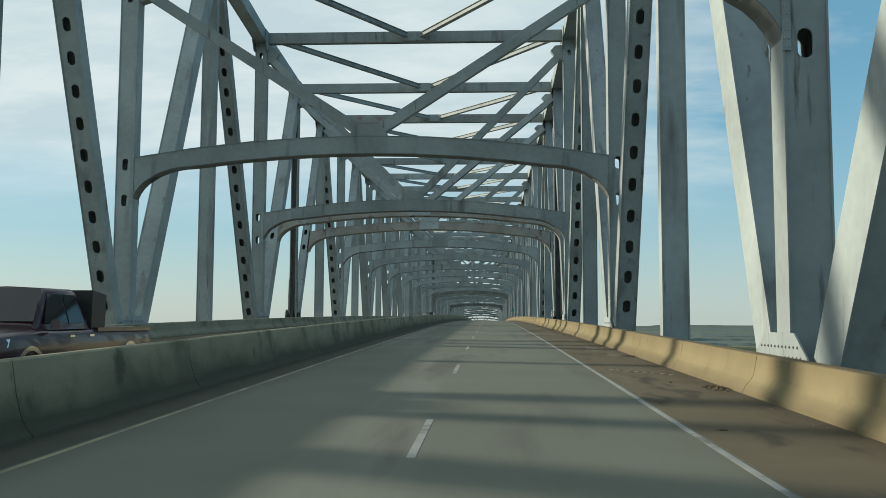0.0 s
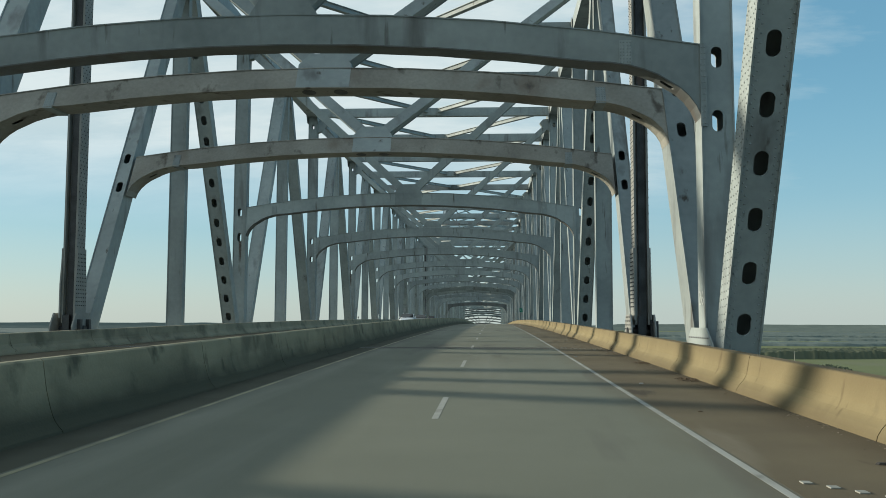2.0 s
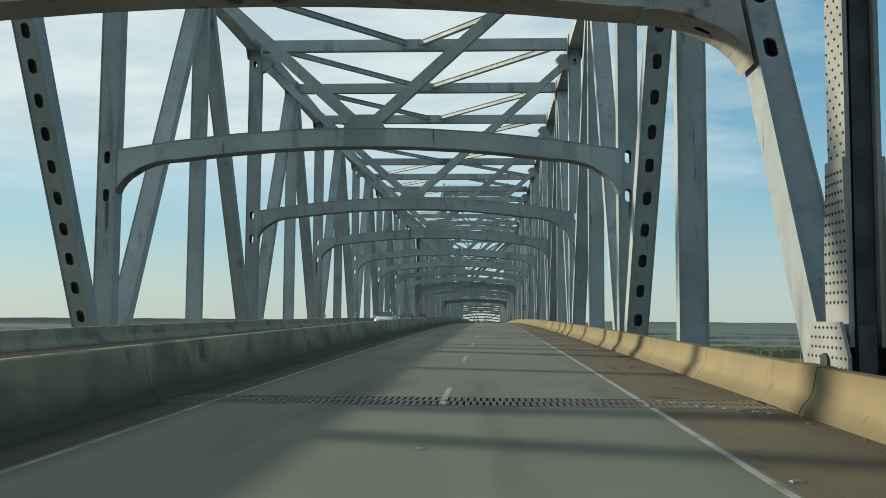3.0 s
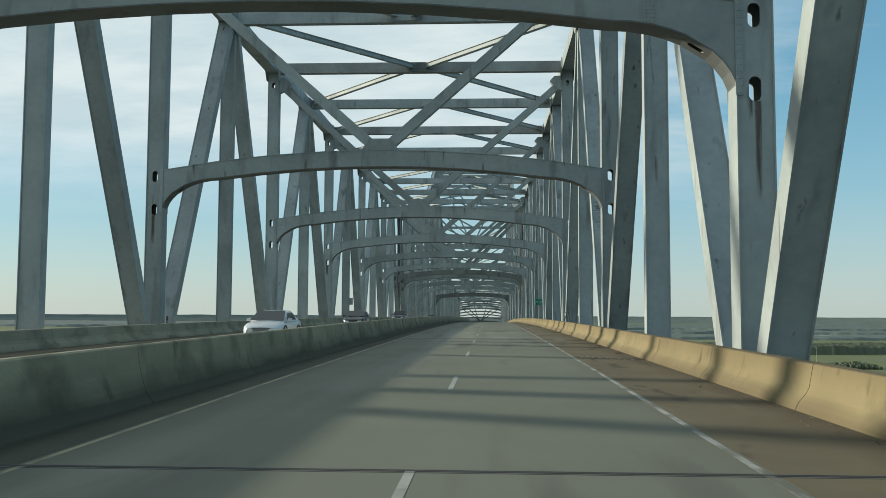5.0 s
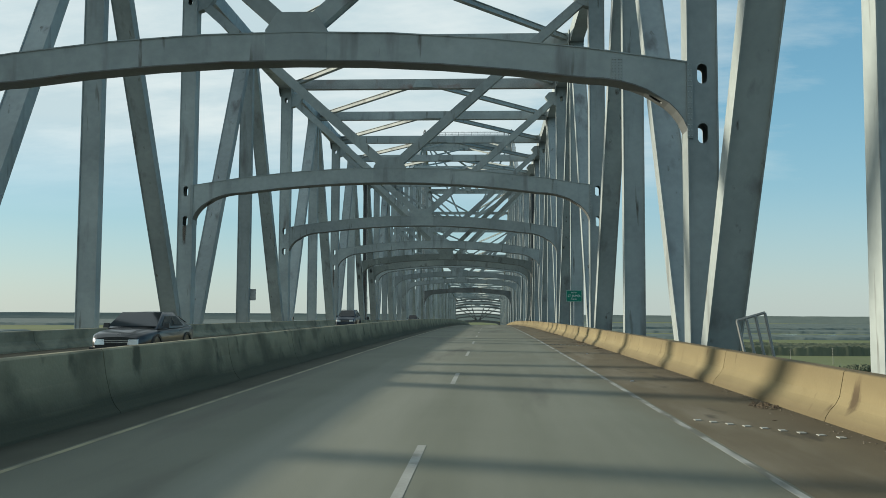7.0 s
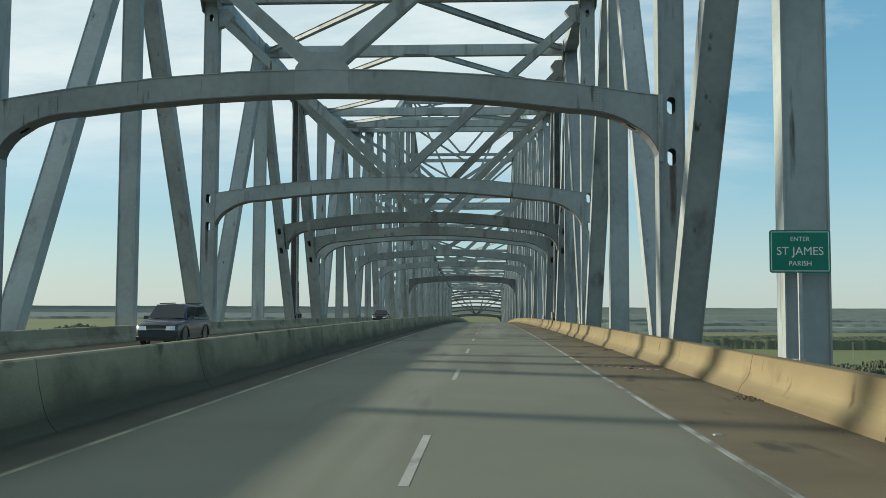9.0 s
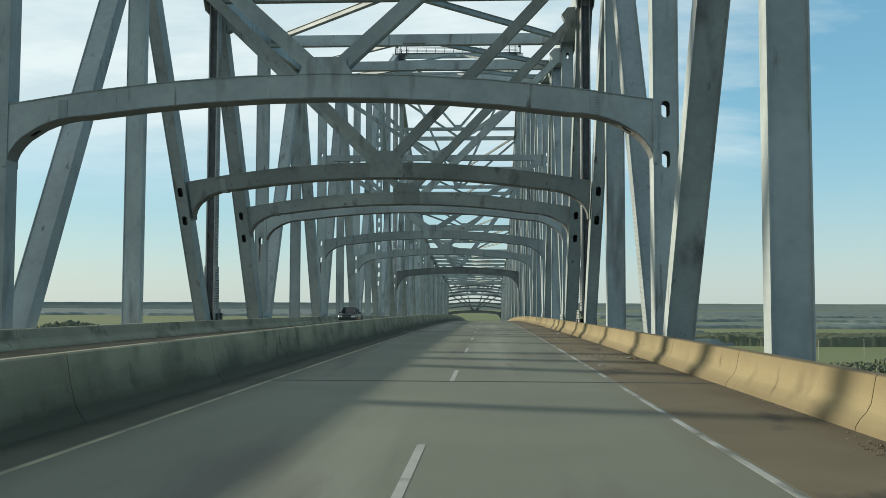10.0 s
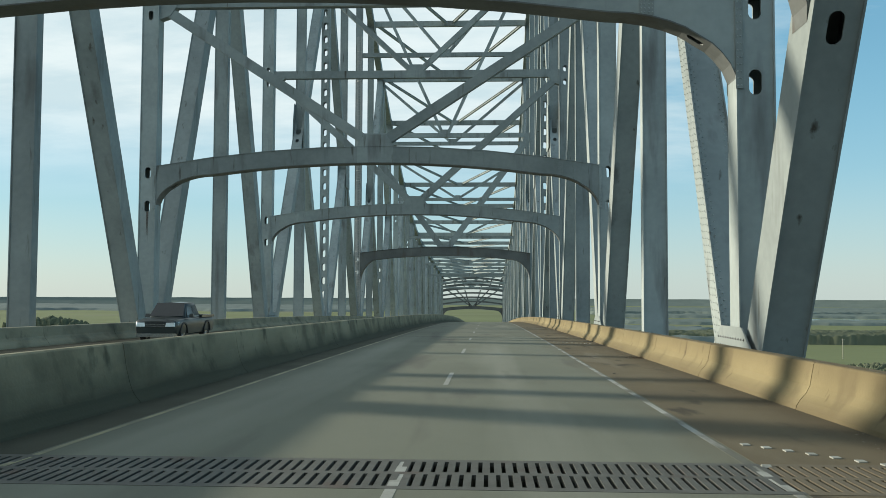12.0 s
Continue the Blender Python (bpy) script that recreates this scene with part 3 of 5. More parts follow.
def gusset_pair(truss, x, n, top):
    """Plates on both faces of the truss at a panel point."""
    def make():
        g = Geo()
        o = [(-2.6, -0.7), (2.6, -0.7), (2.6, 0.6), (1.75, 3.3), (0.55, 4.1), (-0.55, 4.1), (-1.75, 3.3), (-2.6, 0.6)]
        if not 0 <= n <= 16:
            o = [(-2.9, -0.7), (2.9, -0.7), (2.9, 1.5), (1.6, 4.36), (0.9, 4.82), (-0.9, 4.82), (-1.6, 4.36), (-2.9, 1.5)]
        if not is_foot(n):
            o = [(-1.1, -0.6), (1.1, -0.6), (1.1, 0.5), (0.5, 1.6), (-0.5, 1.6), (-1.1, 0.5)]
        if top:
            o = [(-1.15, -0.35), (-0.6, -1.1), (0.6, -1.1), (1.15, -0.35), (1.1, 0.5), (-1.1, 0.5)]
        m = Matrix(((0, 1, 0, 0), (1, 0, 0, 0), (0, 0, 1, 0), (0, 0, 0, 1)))
        for q in (-1, 1):
            g.prism(o, q * 0.535 - 0.018, q * 0.535 + 0.018, m)
        return g.mesh("gusset_plate", STEEL, mend=True)

    def heads():
        g = Geo()
        for sx in (-1, 1):
            for j in range(13):
                for k in range(7):
                    yy, zz_ = -1.32 + 0.22 * j, 3.35 + 0.2 * k
                    if zz_ > 4.74 - max(0.0, abs(yy) - 0.9) * 0.66 or abs(yy) < 0.3 and k % 2:
                        continue
                    c = Vector((sx * 0.553, yy + 0.05 * (k % 2), zz_))
                    ring = [c + Vector((0, 0.036 * math.cos(a), 0.036 * math.sin(a))) for a in (0, 1.05, 2.09, 3.14, 4.19, 5.24)]
                    for i in range(6):
                        g.face([ring[i], ring[(i + 1) % 6], c + Vector((sx * 0.03, 0, 0))])
        return g.mesh("rivets", DARK)

    p = high(n) if top else low(n)
    ob = part("gusset_plate", shared(("gusset", top, is_foot(n), 0 <= n <= 16), make), truss, (x, p.y, p.z))
    if not top and is_foot(n) and n in (-5, -3, -1, 17, 19, 21):
        tagged(part("rivets", shared(("gusset rivets",), heads), ob, (x, p.y, p.z)), kind="stuff")
    return ob


for n0, n1, what in SPANS:
    for side, sx in (("left", -1), ("right", 1)):
        x = sx * HALF
        base = low(n0)
        truss = thing("bridge_truss", (x, base.y, base.z), "grey-painted steel through truss of the " + what + ", weathered", "truss", "bridge trusses")
        for n in range(n0, n1):
            a, b = high(n), high(n + 1)
            a.x = b.x = x
            part("top_chord", member_mesh("top_chord", a, b, 0.95, 0.95, STEEL), truss, a)
            a, b = low(n), low(n + 1)
            a.x = b.x = x
            part("bottom_chord", member_mesh("bottom_chord", a, b, 0.9, 0.8, STEEL), truss, a)
        for u in sorted(MIDDLES):
            if n0 < u < n1:
                def plates():
                    g = Geo()
                    o = [(-1.45, -2.3), (1.45, -2.3), (1.25, 0.6), (0.75, 2.2), (-0.75, 2.2), (-1.25, 0.6)]
                    for q in (-1, 1):
                        g.prism(o, q * 0.535 - 0.018, q * 0.535 + 0.018, Matrix(((0, 1, 0, 0), (1, 0, 0, 0), (0, 0, 1, 0), (0, 0, 0, 1))))
                    return g.mesh("joint_plate", STEEL, mend=True)
                p = middle(u)
                part("joint_plate", shared(("joint plate",), plates), truss, (x, p.y, p.z))
        last = n1 if n1 == N1 else n1 - 1
        for n in range(n0, last + 1):
            vertical(truss, x, n)
            gusset_pair(truss, x, n, True)
            gusset_pair(truss, x, n, False)
        for n in range(n0, n1 + 1):
            if is_foot(n):
                if n - 1 >= n0 and not is_foot(n - 1):
                    diagonal(truss, x, n - 1, n)
                if n + 1 <= n1 and not is_foot(n + 1):
                    diagonal(truss, x, n + 1, n)
            if n0 == -11 and n == -1:
                diagonal(truss, x, 0, -1)
            if n0 == 16 and n == 17:
                diagonal(truss, x, 16, 17)


# ---- hinge links ----
def hinge_link(x, n):
    y, z = ny(n), rise(ny(n))
    link = thing("hinge_link", (x, y, z), "riveted grey steel hanger link with a flared pinned foot", "hanger", "hinge links")
    h = top_height(n)
    g = Geo()
    o = [(-0.30, -0.40), (-0.22, -0.40), (-0.22, -0.10), (0.22, -0.10), (0.22, -0.40), (0.30, -0.40), (0.30, 0.40), (0.22, 0.40), (0.22, 0.10), (-0.22, 0.10), (-0.22, 0.40), (-0.30, 0.40)]
    g.prism(o, 1.0, h, Matrix(((1, 0, 0, 0), (0, 0, 1, 0), (0, 1, 0, 0), (0, 0, 0, 1))))
    part("link_bar", g.mesh("link_bar", LINKM, mend=True), link, (x, y, z))
    for yy in (-0.2, 0.2):
        g = Geo()
        g.box(-0.12, 0.2, yy - 0.05, yy + 0.05, 0.2, h - 1.0)
        part("eye_bar", g.mesh("eye_bar", DARK), link, (x, y, z), "dark steel bar")
    # the link's cheeks flare out at the foot
    for xx in (-0.33, 0.33):
        g = Geo()
        o = [(-0.52, 1.2), (0.52, 1.2), (0.52, 2.7), (0.42, 3.6), (0.40, 4.2), (-0.40, 4.2), (-0.42, 3.6), (-0.52, 2.7)]
        g.prism(o, xx - 0.028, xx + 0.028, Matrix(((0, 1, 0, 0), (1, 0, 0, 0), (0, 0, 1, 0), (0, 0, 0, 1))))
        part("cheek_plate", g.mesh("cheek_plate", LINKM, mend=True), link, (x, y, z))
    for xx in (-0.52, 0.44):
        g = Geo()
        o = [(-0.95, -0.5), (0.95, -0.5), (0.95, 0.85), (0.62, 1.42), (-0.62, 1.42), (-0.95, 0.85)]
        g.prism(o, xx - 0.03, xx + 0.03, Matrix(((0, 1, 0, 0), (1, 0, 0, 0), (0, 0, 1, 0), (0, 0, 0, 1))))
        part("pin_plate", g.mesh("pin_plate", LINKM, mend=True), link, (x, y, z))
    g = Geo()
    g.tube((-0.60, 0, 0.72), (0.60, 0, 0.72), 0.17, 18)
    part("pin", g.mesh("pin", DARK), link, (x, y, z), "round steel pin")
    g = Geo()
    for side in (-1, 1):
        for j in range(int((h - 3) / 0.17)):
            for k in range(3):
                yy, zz_ = -0.28 + 0.28 * k + (0.06 if j % 2 else -0.06), 1.9 + 0.17 * j
                c = Vector((side * 0.30, yy, zz_))
                ring = [c + Vector((0, 0.038 * math.cos(a), 0.038 * math.sin(a))) for a in (0, 1.57, 3.14, 4.71)]
                tip = c + Vector((side * 0.032, 0, 0))
                for i in range(4):
                    g.face([ring[(i + 1) % 4], ring[i], tip] if side < 0 else [ring[i], ring[(i + 1) % 4], tip])
        for j in range(14):
            zz_ = 1.75 + 0.17 * j
            wy = 0.44 if zz_ < 2.7 else 0.44 - 0.1 * min(1.0, (zz_ - 2.7) / 0.9)
            for k in range(6):
                c = Vector((side * 0.358, wy * (k / 2.5 - 1), zz_))
                ring = [c + Vector((0, 0.038 * math.cos(a), 0.038 * math.sin(a))) for a in (0, 1.57, 3.14, 4.71)]
                tip = c + Vector((side * 0.032, 0, 0))
                for i in range(4):
                    g.face([ring[(i + 1) % 4], ring[i], tip] if side < 0 else [ring[i], ring[(i + 1) % 4], tip])
        for j in range(9):
            for k in range(10):
                c = Vector((-0.55, -0.855 + 0.19 * k, 0.0 + 0.165 * j))
                if side < 0 and abs(c.z - 0.72) + abs(c.y) > 0.35 and c.z < 1.36 - max(0.0, abs(c.y) - 0.6) * 1.7:
                    ring = [c + Vector((0, 0.034 * math.cos(a), 0.034 * math.sin(a))) for a in (0, 1.57, 3.14, 4.71)]
                    for i in range(4):
                        g.face([ring[(i + 1) % 4], ring[i], c + Vector((-0.03, 0, 0))])
    tagged(part("rivets", g.mesh("rivets", DARK), link, (x, y, z)), kind="stuff")
    for yy in (-0.42, 0.42):
        for bx in ((0.30, 0.62, 0.10, 1.15), (-0.2, 0.1, 0.08, 1.35)):
            g = Geo()
            g.box(bx[0], bx[1], yy - bx[2], yy + bx[2], -0.4, bx[3])
            part("guide_block", g.mesh("guide_block", DARK), link, (x, y, z), "dark steel guide block")


for hn in (0, 16):
    for sx in (-1, 1):
        hinge_link(sx * HALF, hn)


# ---- cross frames over the road ----
def sway_frame(n, lean_to=None, heavy=False):
    """An arched cross frame at foot n; lean_to: the top point of the inclined posts that carry it."""
    y0, z0 = ny(n), rise(ny(n))
    lean, mid, th = 0.0, None, top_height(n)
    if lean_to is not None:
        a, b = foot(lean_to, n), head(lean_to, n)
        lean = (b.y - a.y) / (b.z - a.z)
        th = b.z - z0
        y0 = a.y + (z0 - a.z) * lean
    mid = {19: 17.9, -3: 17.9, 21: 20.7, -5: 20.7, 23: 23.5, -7: 23.5, 25: 26.0, -9: 26.0, 27: 23.5, 29: 20.7, 31: 17.9}.get(n) if lean_to is None else None
    label = "grey steel arched cross frame with V braces over the roadway"
    if lean_to is not None:
        label = "weathered steel arched cross frame on inclined posts over the roadway"
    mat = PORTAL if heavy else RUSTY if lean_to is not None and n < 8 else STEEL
    fr = thing("overhead_arch", (0, y0, z0), label, "overhead arch", "arches over the road")
    key = round(lean, 3)
    kw, deep = ({"c_top": 10.35, "c_low": 9.2, "e_top": 9.5, "e_low": 5.4, "knee": 2.6}, 1.5) if heavy else ({}, 0.74)
    up_by = 0.0
    if lean_to is not None:
        up_by = 0.27 if n < 8 else -0.03
        deep = 1.2 if n < 8 else 0.74
        kw = {"c_top": 9.98 + up_by, "c_low": 9.2 + up_by, "e_top": 8.95 + up_by, "e_low": 6.92 + up_by, "knee": 2.8}
    beam = part("arch_beam", shared(("arch", key, mat.name, heavy), lambda: arch_web(lean, mat, deep, **kw)), fr, (0, y0, z0))
    # lower flanges take the dark paint to hold the shade under the arch
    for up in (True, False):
        part("flange", shared(("fl", key, mat.name, heavy, up), lambda: arch_flange(lean, mat if up or lean_to is not None and n < 8 else PORTAL, deep + (0.2 if heavy else 0.06), up, **kw)), beam, (0, y0, z0), "" if up or lean_to is not None and n < 8 else "lower flange darkened for the shade under the arch")
    if lean_to is not None:
        # thin dark plates colour in the shade of the soffit's hand holes
        for hx, hz_, ang in ((-0.57, 9.16, 0.0), (0.57, 9.16, 0.0)):
            g = Geo()
            k = 16
            c, si = math.cos(ang), -math.sin(ang)
            o = [(0.25 * math.cos(2 * math.pi * j / k), 0.36 * math.sin(2 * math.pi * j / k)) for j in range(k)]
            zc = hz_ + up_by - 0.012
            low_ = [(hx + u * c, v + lean * (zc + u * si), zc + u * si) for u, v in o]
            g.face(low_[::-1])
            g.face([(a, b, d + 0.008) for a, b, d in low_])
            for j in range(k):
                q0, q1 = low_[j], low_[(j + 1) % k]
                g.face([q0, q1, (q1[0], q1[1], q1[2] + 0.008), (q0[0], q0[1], q0[2] + 0.008)])
            part("hand_hole", g.mesh("hand_hole", DARK), beam, (0, y0, z0), "dark oval plate for the shade in a soffit hand hole")
    if not heavy:
        for s in (-1, 1):
            plate = part("splice_plate", shared(("sp", key), lambda: splice_mesh(lean, STEEL, deep, up_by)), beam, (s * 9.68, y0, z0))
            if -6 < n < 26:
                tagged(part("rivets", shared(("spr", key), lambda: splice_rivets(lean, deep, up_by)), plate, (s * 9.68, y0, z0)), kind="stuff")
            if lean_to is None:
                lap = part("lap_plate", shared(("lap", s), lambda: lap_mesh(s)), beam, (0, y0, z0))
                if -6 < n < 26:
                    tagged(part("rivets", shared(("lapr", s), lambda: lap_rivets(s)), lap, (0, y0, z0)), kind="stuff")
    part("centre_gusset", shared(("cg", key), lambda: gusset_mesh("centre_gusset", lean, STEEL, z0=(9.12 if lean_to is None else 9.2) + up_by, z1=10.62 + up_by, deep=deep + 0.024)), fr, (0, y0, z0))
    tip = (mid if mid else th - 1.1)
    for s in (-1, 1) if n != N1 else ():
        part("brace", shared(("br", key, n < 8, heavy, round(tip, 2), s), lambda: brace_mesh("brace", s * 0.45, 10.3 + up_by, s * 11.75, tip - 0.2, lean, STEEL, 0.8 if heavy else 0.52, 0.9 if lean_to is not None and n < 8 else 0.42)), fr, (0, y0, z0))
        o = [(s * 11.74, tip - 0.95), (s * 11.15, tip - 0.75), (s * 10.75, tip - 0.15), (s * 11.1, tip + 0.25), (s * 11.74, tip + 0.3)]
        g = Geo()
        g.prism(o, -0.27, 0.27, Matrix(((1, 0, 0, 0), (0, 1, lean, 0), (0, 0, 1, 0), (0, 0, 0, 1))))
        part("corner_gusset", shared(("co", key, round(tip, 2), s), lambda: g.mesh("corner_gusset", STEEL, mend=True)), fr, (0, y0, z0))
    if mid:
        part("strut", shared(("ms", mid), lambda: strut_mesh("strut", 11.78, mid, 0, STEEL, 0.62, 0.4)), fr, (0, y0, z0))
        for s in (-1, 1):
            part("upper_brace", brace_mesh("upper_brace", s * 0.4, mid + 0.35, s * 11.7, th - 0.9, 0, STEEL, 0.42, 0.34), fr, (0, y0, z0))
        g = Geo()
        g.prism([(-0.8, mid - 0.3), (0.8, mid - 0.3), (0.5, mid + 0.8), (-0.5, mid + 0.8)], -0.24, 0.24)
        part("strut_gusset", g.mesh("strut_gusset", STEEL, mend=True), fr, (0, y0, z0))


def high_strut(n, h):
    """A level strut high in a panel point's cross frame with V braces up to the top corners."""
    p = Vector((0, ny(n), rise(ny(n))))
    th = top_height(n)
    fr = thing("overhead_strut", p, "grey steel strut with V braces high between the trusses", "strut", "high struts")
    part("strut", shared(("hs", h), lambda: strut_mesh("strut", 11.78, h, 0, STEEL, 0.6, 0.4)), fr, p)
    if th - h > 3.0:
        for s in (-1, 1):
            part("upper_brace", brace_mesh("upper_brace", s * 0.4, h + 0.35, s * 11.7, th - 0.9, 0, STEEL, 0.42, 0.34), fr, p)
    g = Geo()
    g.prism([(-0.8, h - 0.3), (0.8, h - 0.3), (0.5, h + 0.8), (-0.5, h + 0.8)], -0.24, 0.24)
    part("strut_gusset", g.mesh("strut_gusset", STEEL, mend=True), fr, p)


def end_portal():
    """The lattice that fills the end frame above its arch."""
    p = Vector((0, ny(N1) - 0.2, rise(ny(N1))))
    fr = thing("end_portal", p, "dark steel lattice of struts and chevrons over the bridge end", "portal")
    for h, t in ((11.7, 0.6), (13.4, 0.6), (15.1, 0.65), (17.0, 1.0), (18.4, 0.85), (19.7, 0.85), (20.9, 0.85)):
        kw = {"c_top": h + t / 2 + 0.5, "c_low": h - t / 2 + 0.5, "e_top": h + t / 2 - 0.5, "e_low": h - t / 2 - 0.5, "knee": 0.2}
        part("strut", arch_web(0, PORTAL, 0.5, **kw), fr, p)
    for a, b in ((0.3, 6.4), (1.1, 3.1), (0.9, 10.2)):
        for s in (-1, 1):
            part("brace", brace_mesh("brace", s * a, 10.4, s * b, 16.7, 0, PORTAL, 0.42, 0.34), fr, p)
            part("upper_brace", brace_mesh("upper_brace", s * b, 17.2, s * (b + 1.3), 21.4, 0, PORTAL, 0.42, 0.34), fr, p)


end_portal()
for n, h in ((PIER_B, 37.4), (27, 30.0), (29, 24.2), (31, 19.4), (35, 17.5), (37, 16.5), (39, 16.0), (41, 16.0), (PIER_A, 37.4)):
    high_strut(n, h)
for n in range(N0, N1 + 1):
    if is_foot(n) and n not in (0, 16, -7, 23) and not PIER_B < n < N1:
        sway_frame(n, heavy=n in (PIER_A, PIER_B, N1))
sway_frame(-1, 0)
sway_frame(0, 1)
sway_frame(16, 15)
sway_frame(17, 16)


# ---- top laterals ----
def top_frame(n):
    """The strut at the top of panel point n with the chevron to the neighbouring corners."""
    p = high(n)
    fr = thing("top_strut", p, "grey steel top strut with chevron bracing", "strut", "top struts")
    mat = PRIMED if n in (1, 8, 10, 12) else STEEL
    part("strut", shared(("top", mat.name), lambda: strut_mesh("strut", 11.72, 0.0, 0, mat, 0.85, 0.5)), fr, p)
    # chevrons point to midspan
    q = n - 1 if -4 < n <= 8 or n >= 20 else n + 1
    if n == 8:
        tos = (7, 9)
    elif N0 <= q <= N1:
        tos = (q,)
    else:
        tos = ()
    for to in tos:
        e = high(to) - p
        for s in (-1, 1):
            g = Geo()
            a, b = Vector((s * 0.5, 0.2 if to > n else -0.2, 0.1)), Vector((s * 11.6, e.y, e.z + 0.1))
            d = (b - a).normalized()
            w = d.cross(Vector((0, 0, 1))).normalized() * 0.19
            for h0, h1, k in ((-0.19, -0.15, 1.0), (0.15, 0.19, 1.0), (-0.15, 0.15, 0.5)):
                pts = []
                for hz in (h0, h1):
                    for c, sg in ((a, 1), (b, 1), (b, -1), (a, -1)):
                        pts.append(c + w * sg * k + Vector((0, 0, hz)))
                g.hexa(pts)
            part("lateral_brace", g.mesh("lateral_brace", STEEL), fr, p)
        g = Geo()
        g.prism([(-0.9, -0.35), (0.9, -0.35), (0.6, 0.35), (-0.6, 0.35)], -0.40, 0.40)
        part("strut_gusset", shared(("tg",), lambda: g.mesh("strut_gusset", STEEL, mend=True)), fr, p)


for n in range(N0, N1 + 1):
    top_frame(n)

# ---- deck ----
JOINTS = [-11, -6, -3, 0, 3, 6, 10, 13, 16, 19, 22, 25, 28, 31, 34, 37, 40, 43, 47, 51, 55, 59]


def strip(x0, x1, y0, y1, dz, thick, mat, name, step=4.0):
    """A sheet that follows the deck's curve."""
    k = max(1, int(math.ceil((y1 - y0) / step)))
    g = Geo()
    for j in range(k):
        a, b = y0 + (y1 - y0) * j / k, y0 + (y1 - y0) * (j + 1) / k
        za, zb = rise(a) + dz, rise(b) + dz
        g.face([(x0, a, za), (x1, a, za), (x1, b, zb), (x0, b, zb)])
        g.face([(x0, a, za - thick), (x0, b, zb - thick), (x1, b, zb - thick), (x1, a, za - thick)])
        g.face([(x0, a, za), (x0, b, zb), (x0, b, zb - thick), (x0, a, za - thick)])
        g.face([(x1, b, zb), (x1, a, za), (x1, a, za - thick), (x1, b, zb - thick)])
        if j == 0:
            g.face([(x0, a, za), (x0, a, za - thick), (x1, a, za - thick), (x1, a, za)])
        if j == k - 1:
            g.face([(x1, b, zb), (x1, b, zb - thick), (x0, b, zb - thick), (x0, b, zb)])
    return g.mesh(name, mat)


def seal_half(n):
    """Half the gap between two slabs."""
    return 0.75 if n in (0, 16) else 0.05 if n in (6, 10) else 0.026


road = thing("road", (0, 0, 0), "worn grey concrete bridge deck with tyre-polished lanes", "road", kind="structure")
for j0, j1 in zip(JOINTS, JOINTS[1:]):
    ya, yb = ny(j0) + seal_half(j0), ny(j1) - seal_half(j1)
    for s in (-1, 1):
        a, b = sorted((s * 1.12, s * 8.66))
        part("slab", strip(a, b, ya, yb, 0, 0.3, ROAD, "slab"), road)
        a, b = sorted((0.0, s * 1.116))
        part("gutter", strip(a, b, ya, yb, 0, 0.3, GRIME, "gutter"), road, label="dark grimy gutter beside the median")
        a, b = sorted((s * 8.664, s * 11.35))
        part("shoulder", strip(a, b, ya, yb, 0, 0.3, SHOULDER, "shoulder"), road, label="dusty brown shoulder strip")
    if j1 not in (0, 16):
        part("joint_seal", strip(-10.9, 10.9, ny(j1) - seal_half(j1), ny(j1) + seal_half(j1), 0.003, 0.1, RUBBER, "joint_seal"), road, label="black rubber joint seal")
        for e in (-seal_half(j1) - 0.045, seal_half(j1) + 0.045):
            part("joint_nosing", strip(-10.9, 10.9, ny(j1) + e - 0.02, ny(j1) + e + 0.02, 0.004, 0.01, PLATE, "joint_nosing"), road)

marks = thing("lane_marking", (0, 0, 0), "worn white and pale yellow painted lane lines", "lane marking", kind="structure")
DASH_END = 12.62
for k in range(-12, 68):
    y1 = DASH_END + 12.192 * k
    for x in (5.11, -5.11):
        part("dash", strip(x - 0.05, x + 0.05, y1 - 3.3, y1, 0.003, 0.002, PAINT, "dash"), marks)
for s in (-1, 1):
    part("edge_line", strip(s * 8.57 - 0.046, s * 8.57 + 0.046, ny(N0), 112.0, 0.003, 0.002, PAINT, "edge_line"), marks)
    part("edge_line", strip(s * 8.57 - 0.046, s * 8.57 + 0.046, 112.0, ny(59), 0.003, 0.002, PATCHY, "edge_line"), marks, label="flaking white edge line")
    part("edge_line", strip(s * 1.21 - 0.04, s * 1.21 + 0.04, ny(N0), ny(59), 0.003, 0.002, YELLOW, "edge_line"), marks, label="faded pale yellow line")


# ---- barriers ----
def barrier_mesh(outline, y0, y1, mat):
    g = Geo()
    k = 3
    for j in range(k):
        a, b = y0 + (y1 - y0) * j / k, y0 + (y1 - y0) * (j + 1) / k
        za, zb = rise(a), rise(b)
        m = len(outline)
        for i in range(m):
            (xa, ha), (xb, hb) = outline[i], outline[(i + 1) % m]
            g.face([(xa, a, za + ha), (xa, b, zb + ha), (xb, b, zb + hb), (xb, a, za + hb)])
        if j == 0:
            g.face([(x, a, za + h) for x, h in outline])
        if j == k - 1:
            g.face([(x, b, zb + h) for x, h in outline[::-1]])
    return g.mesh("barrier_segment", mat)


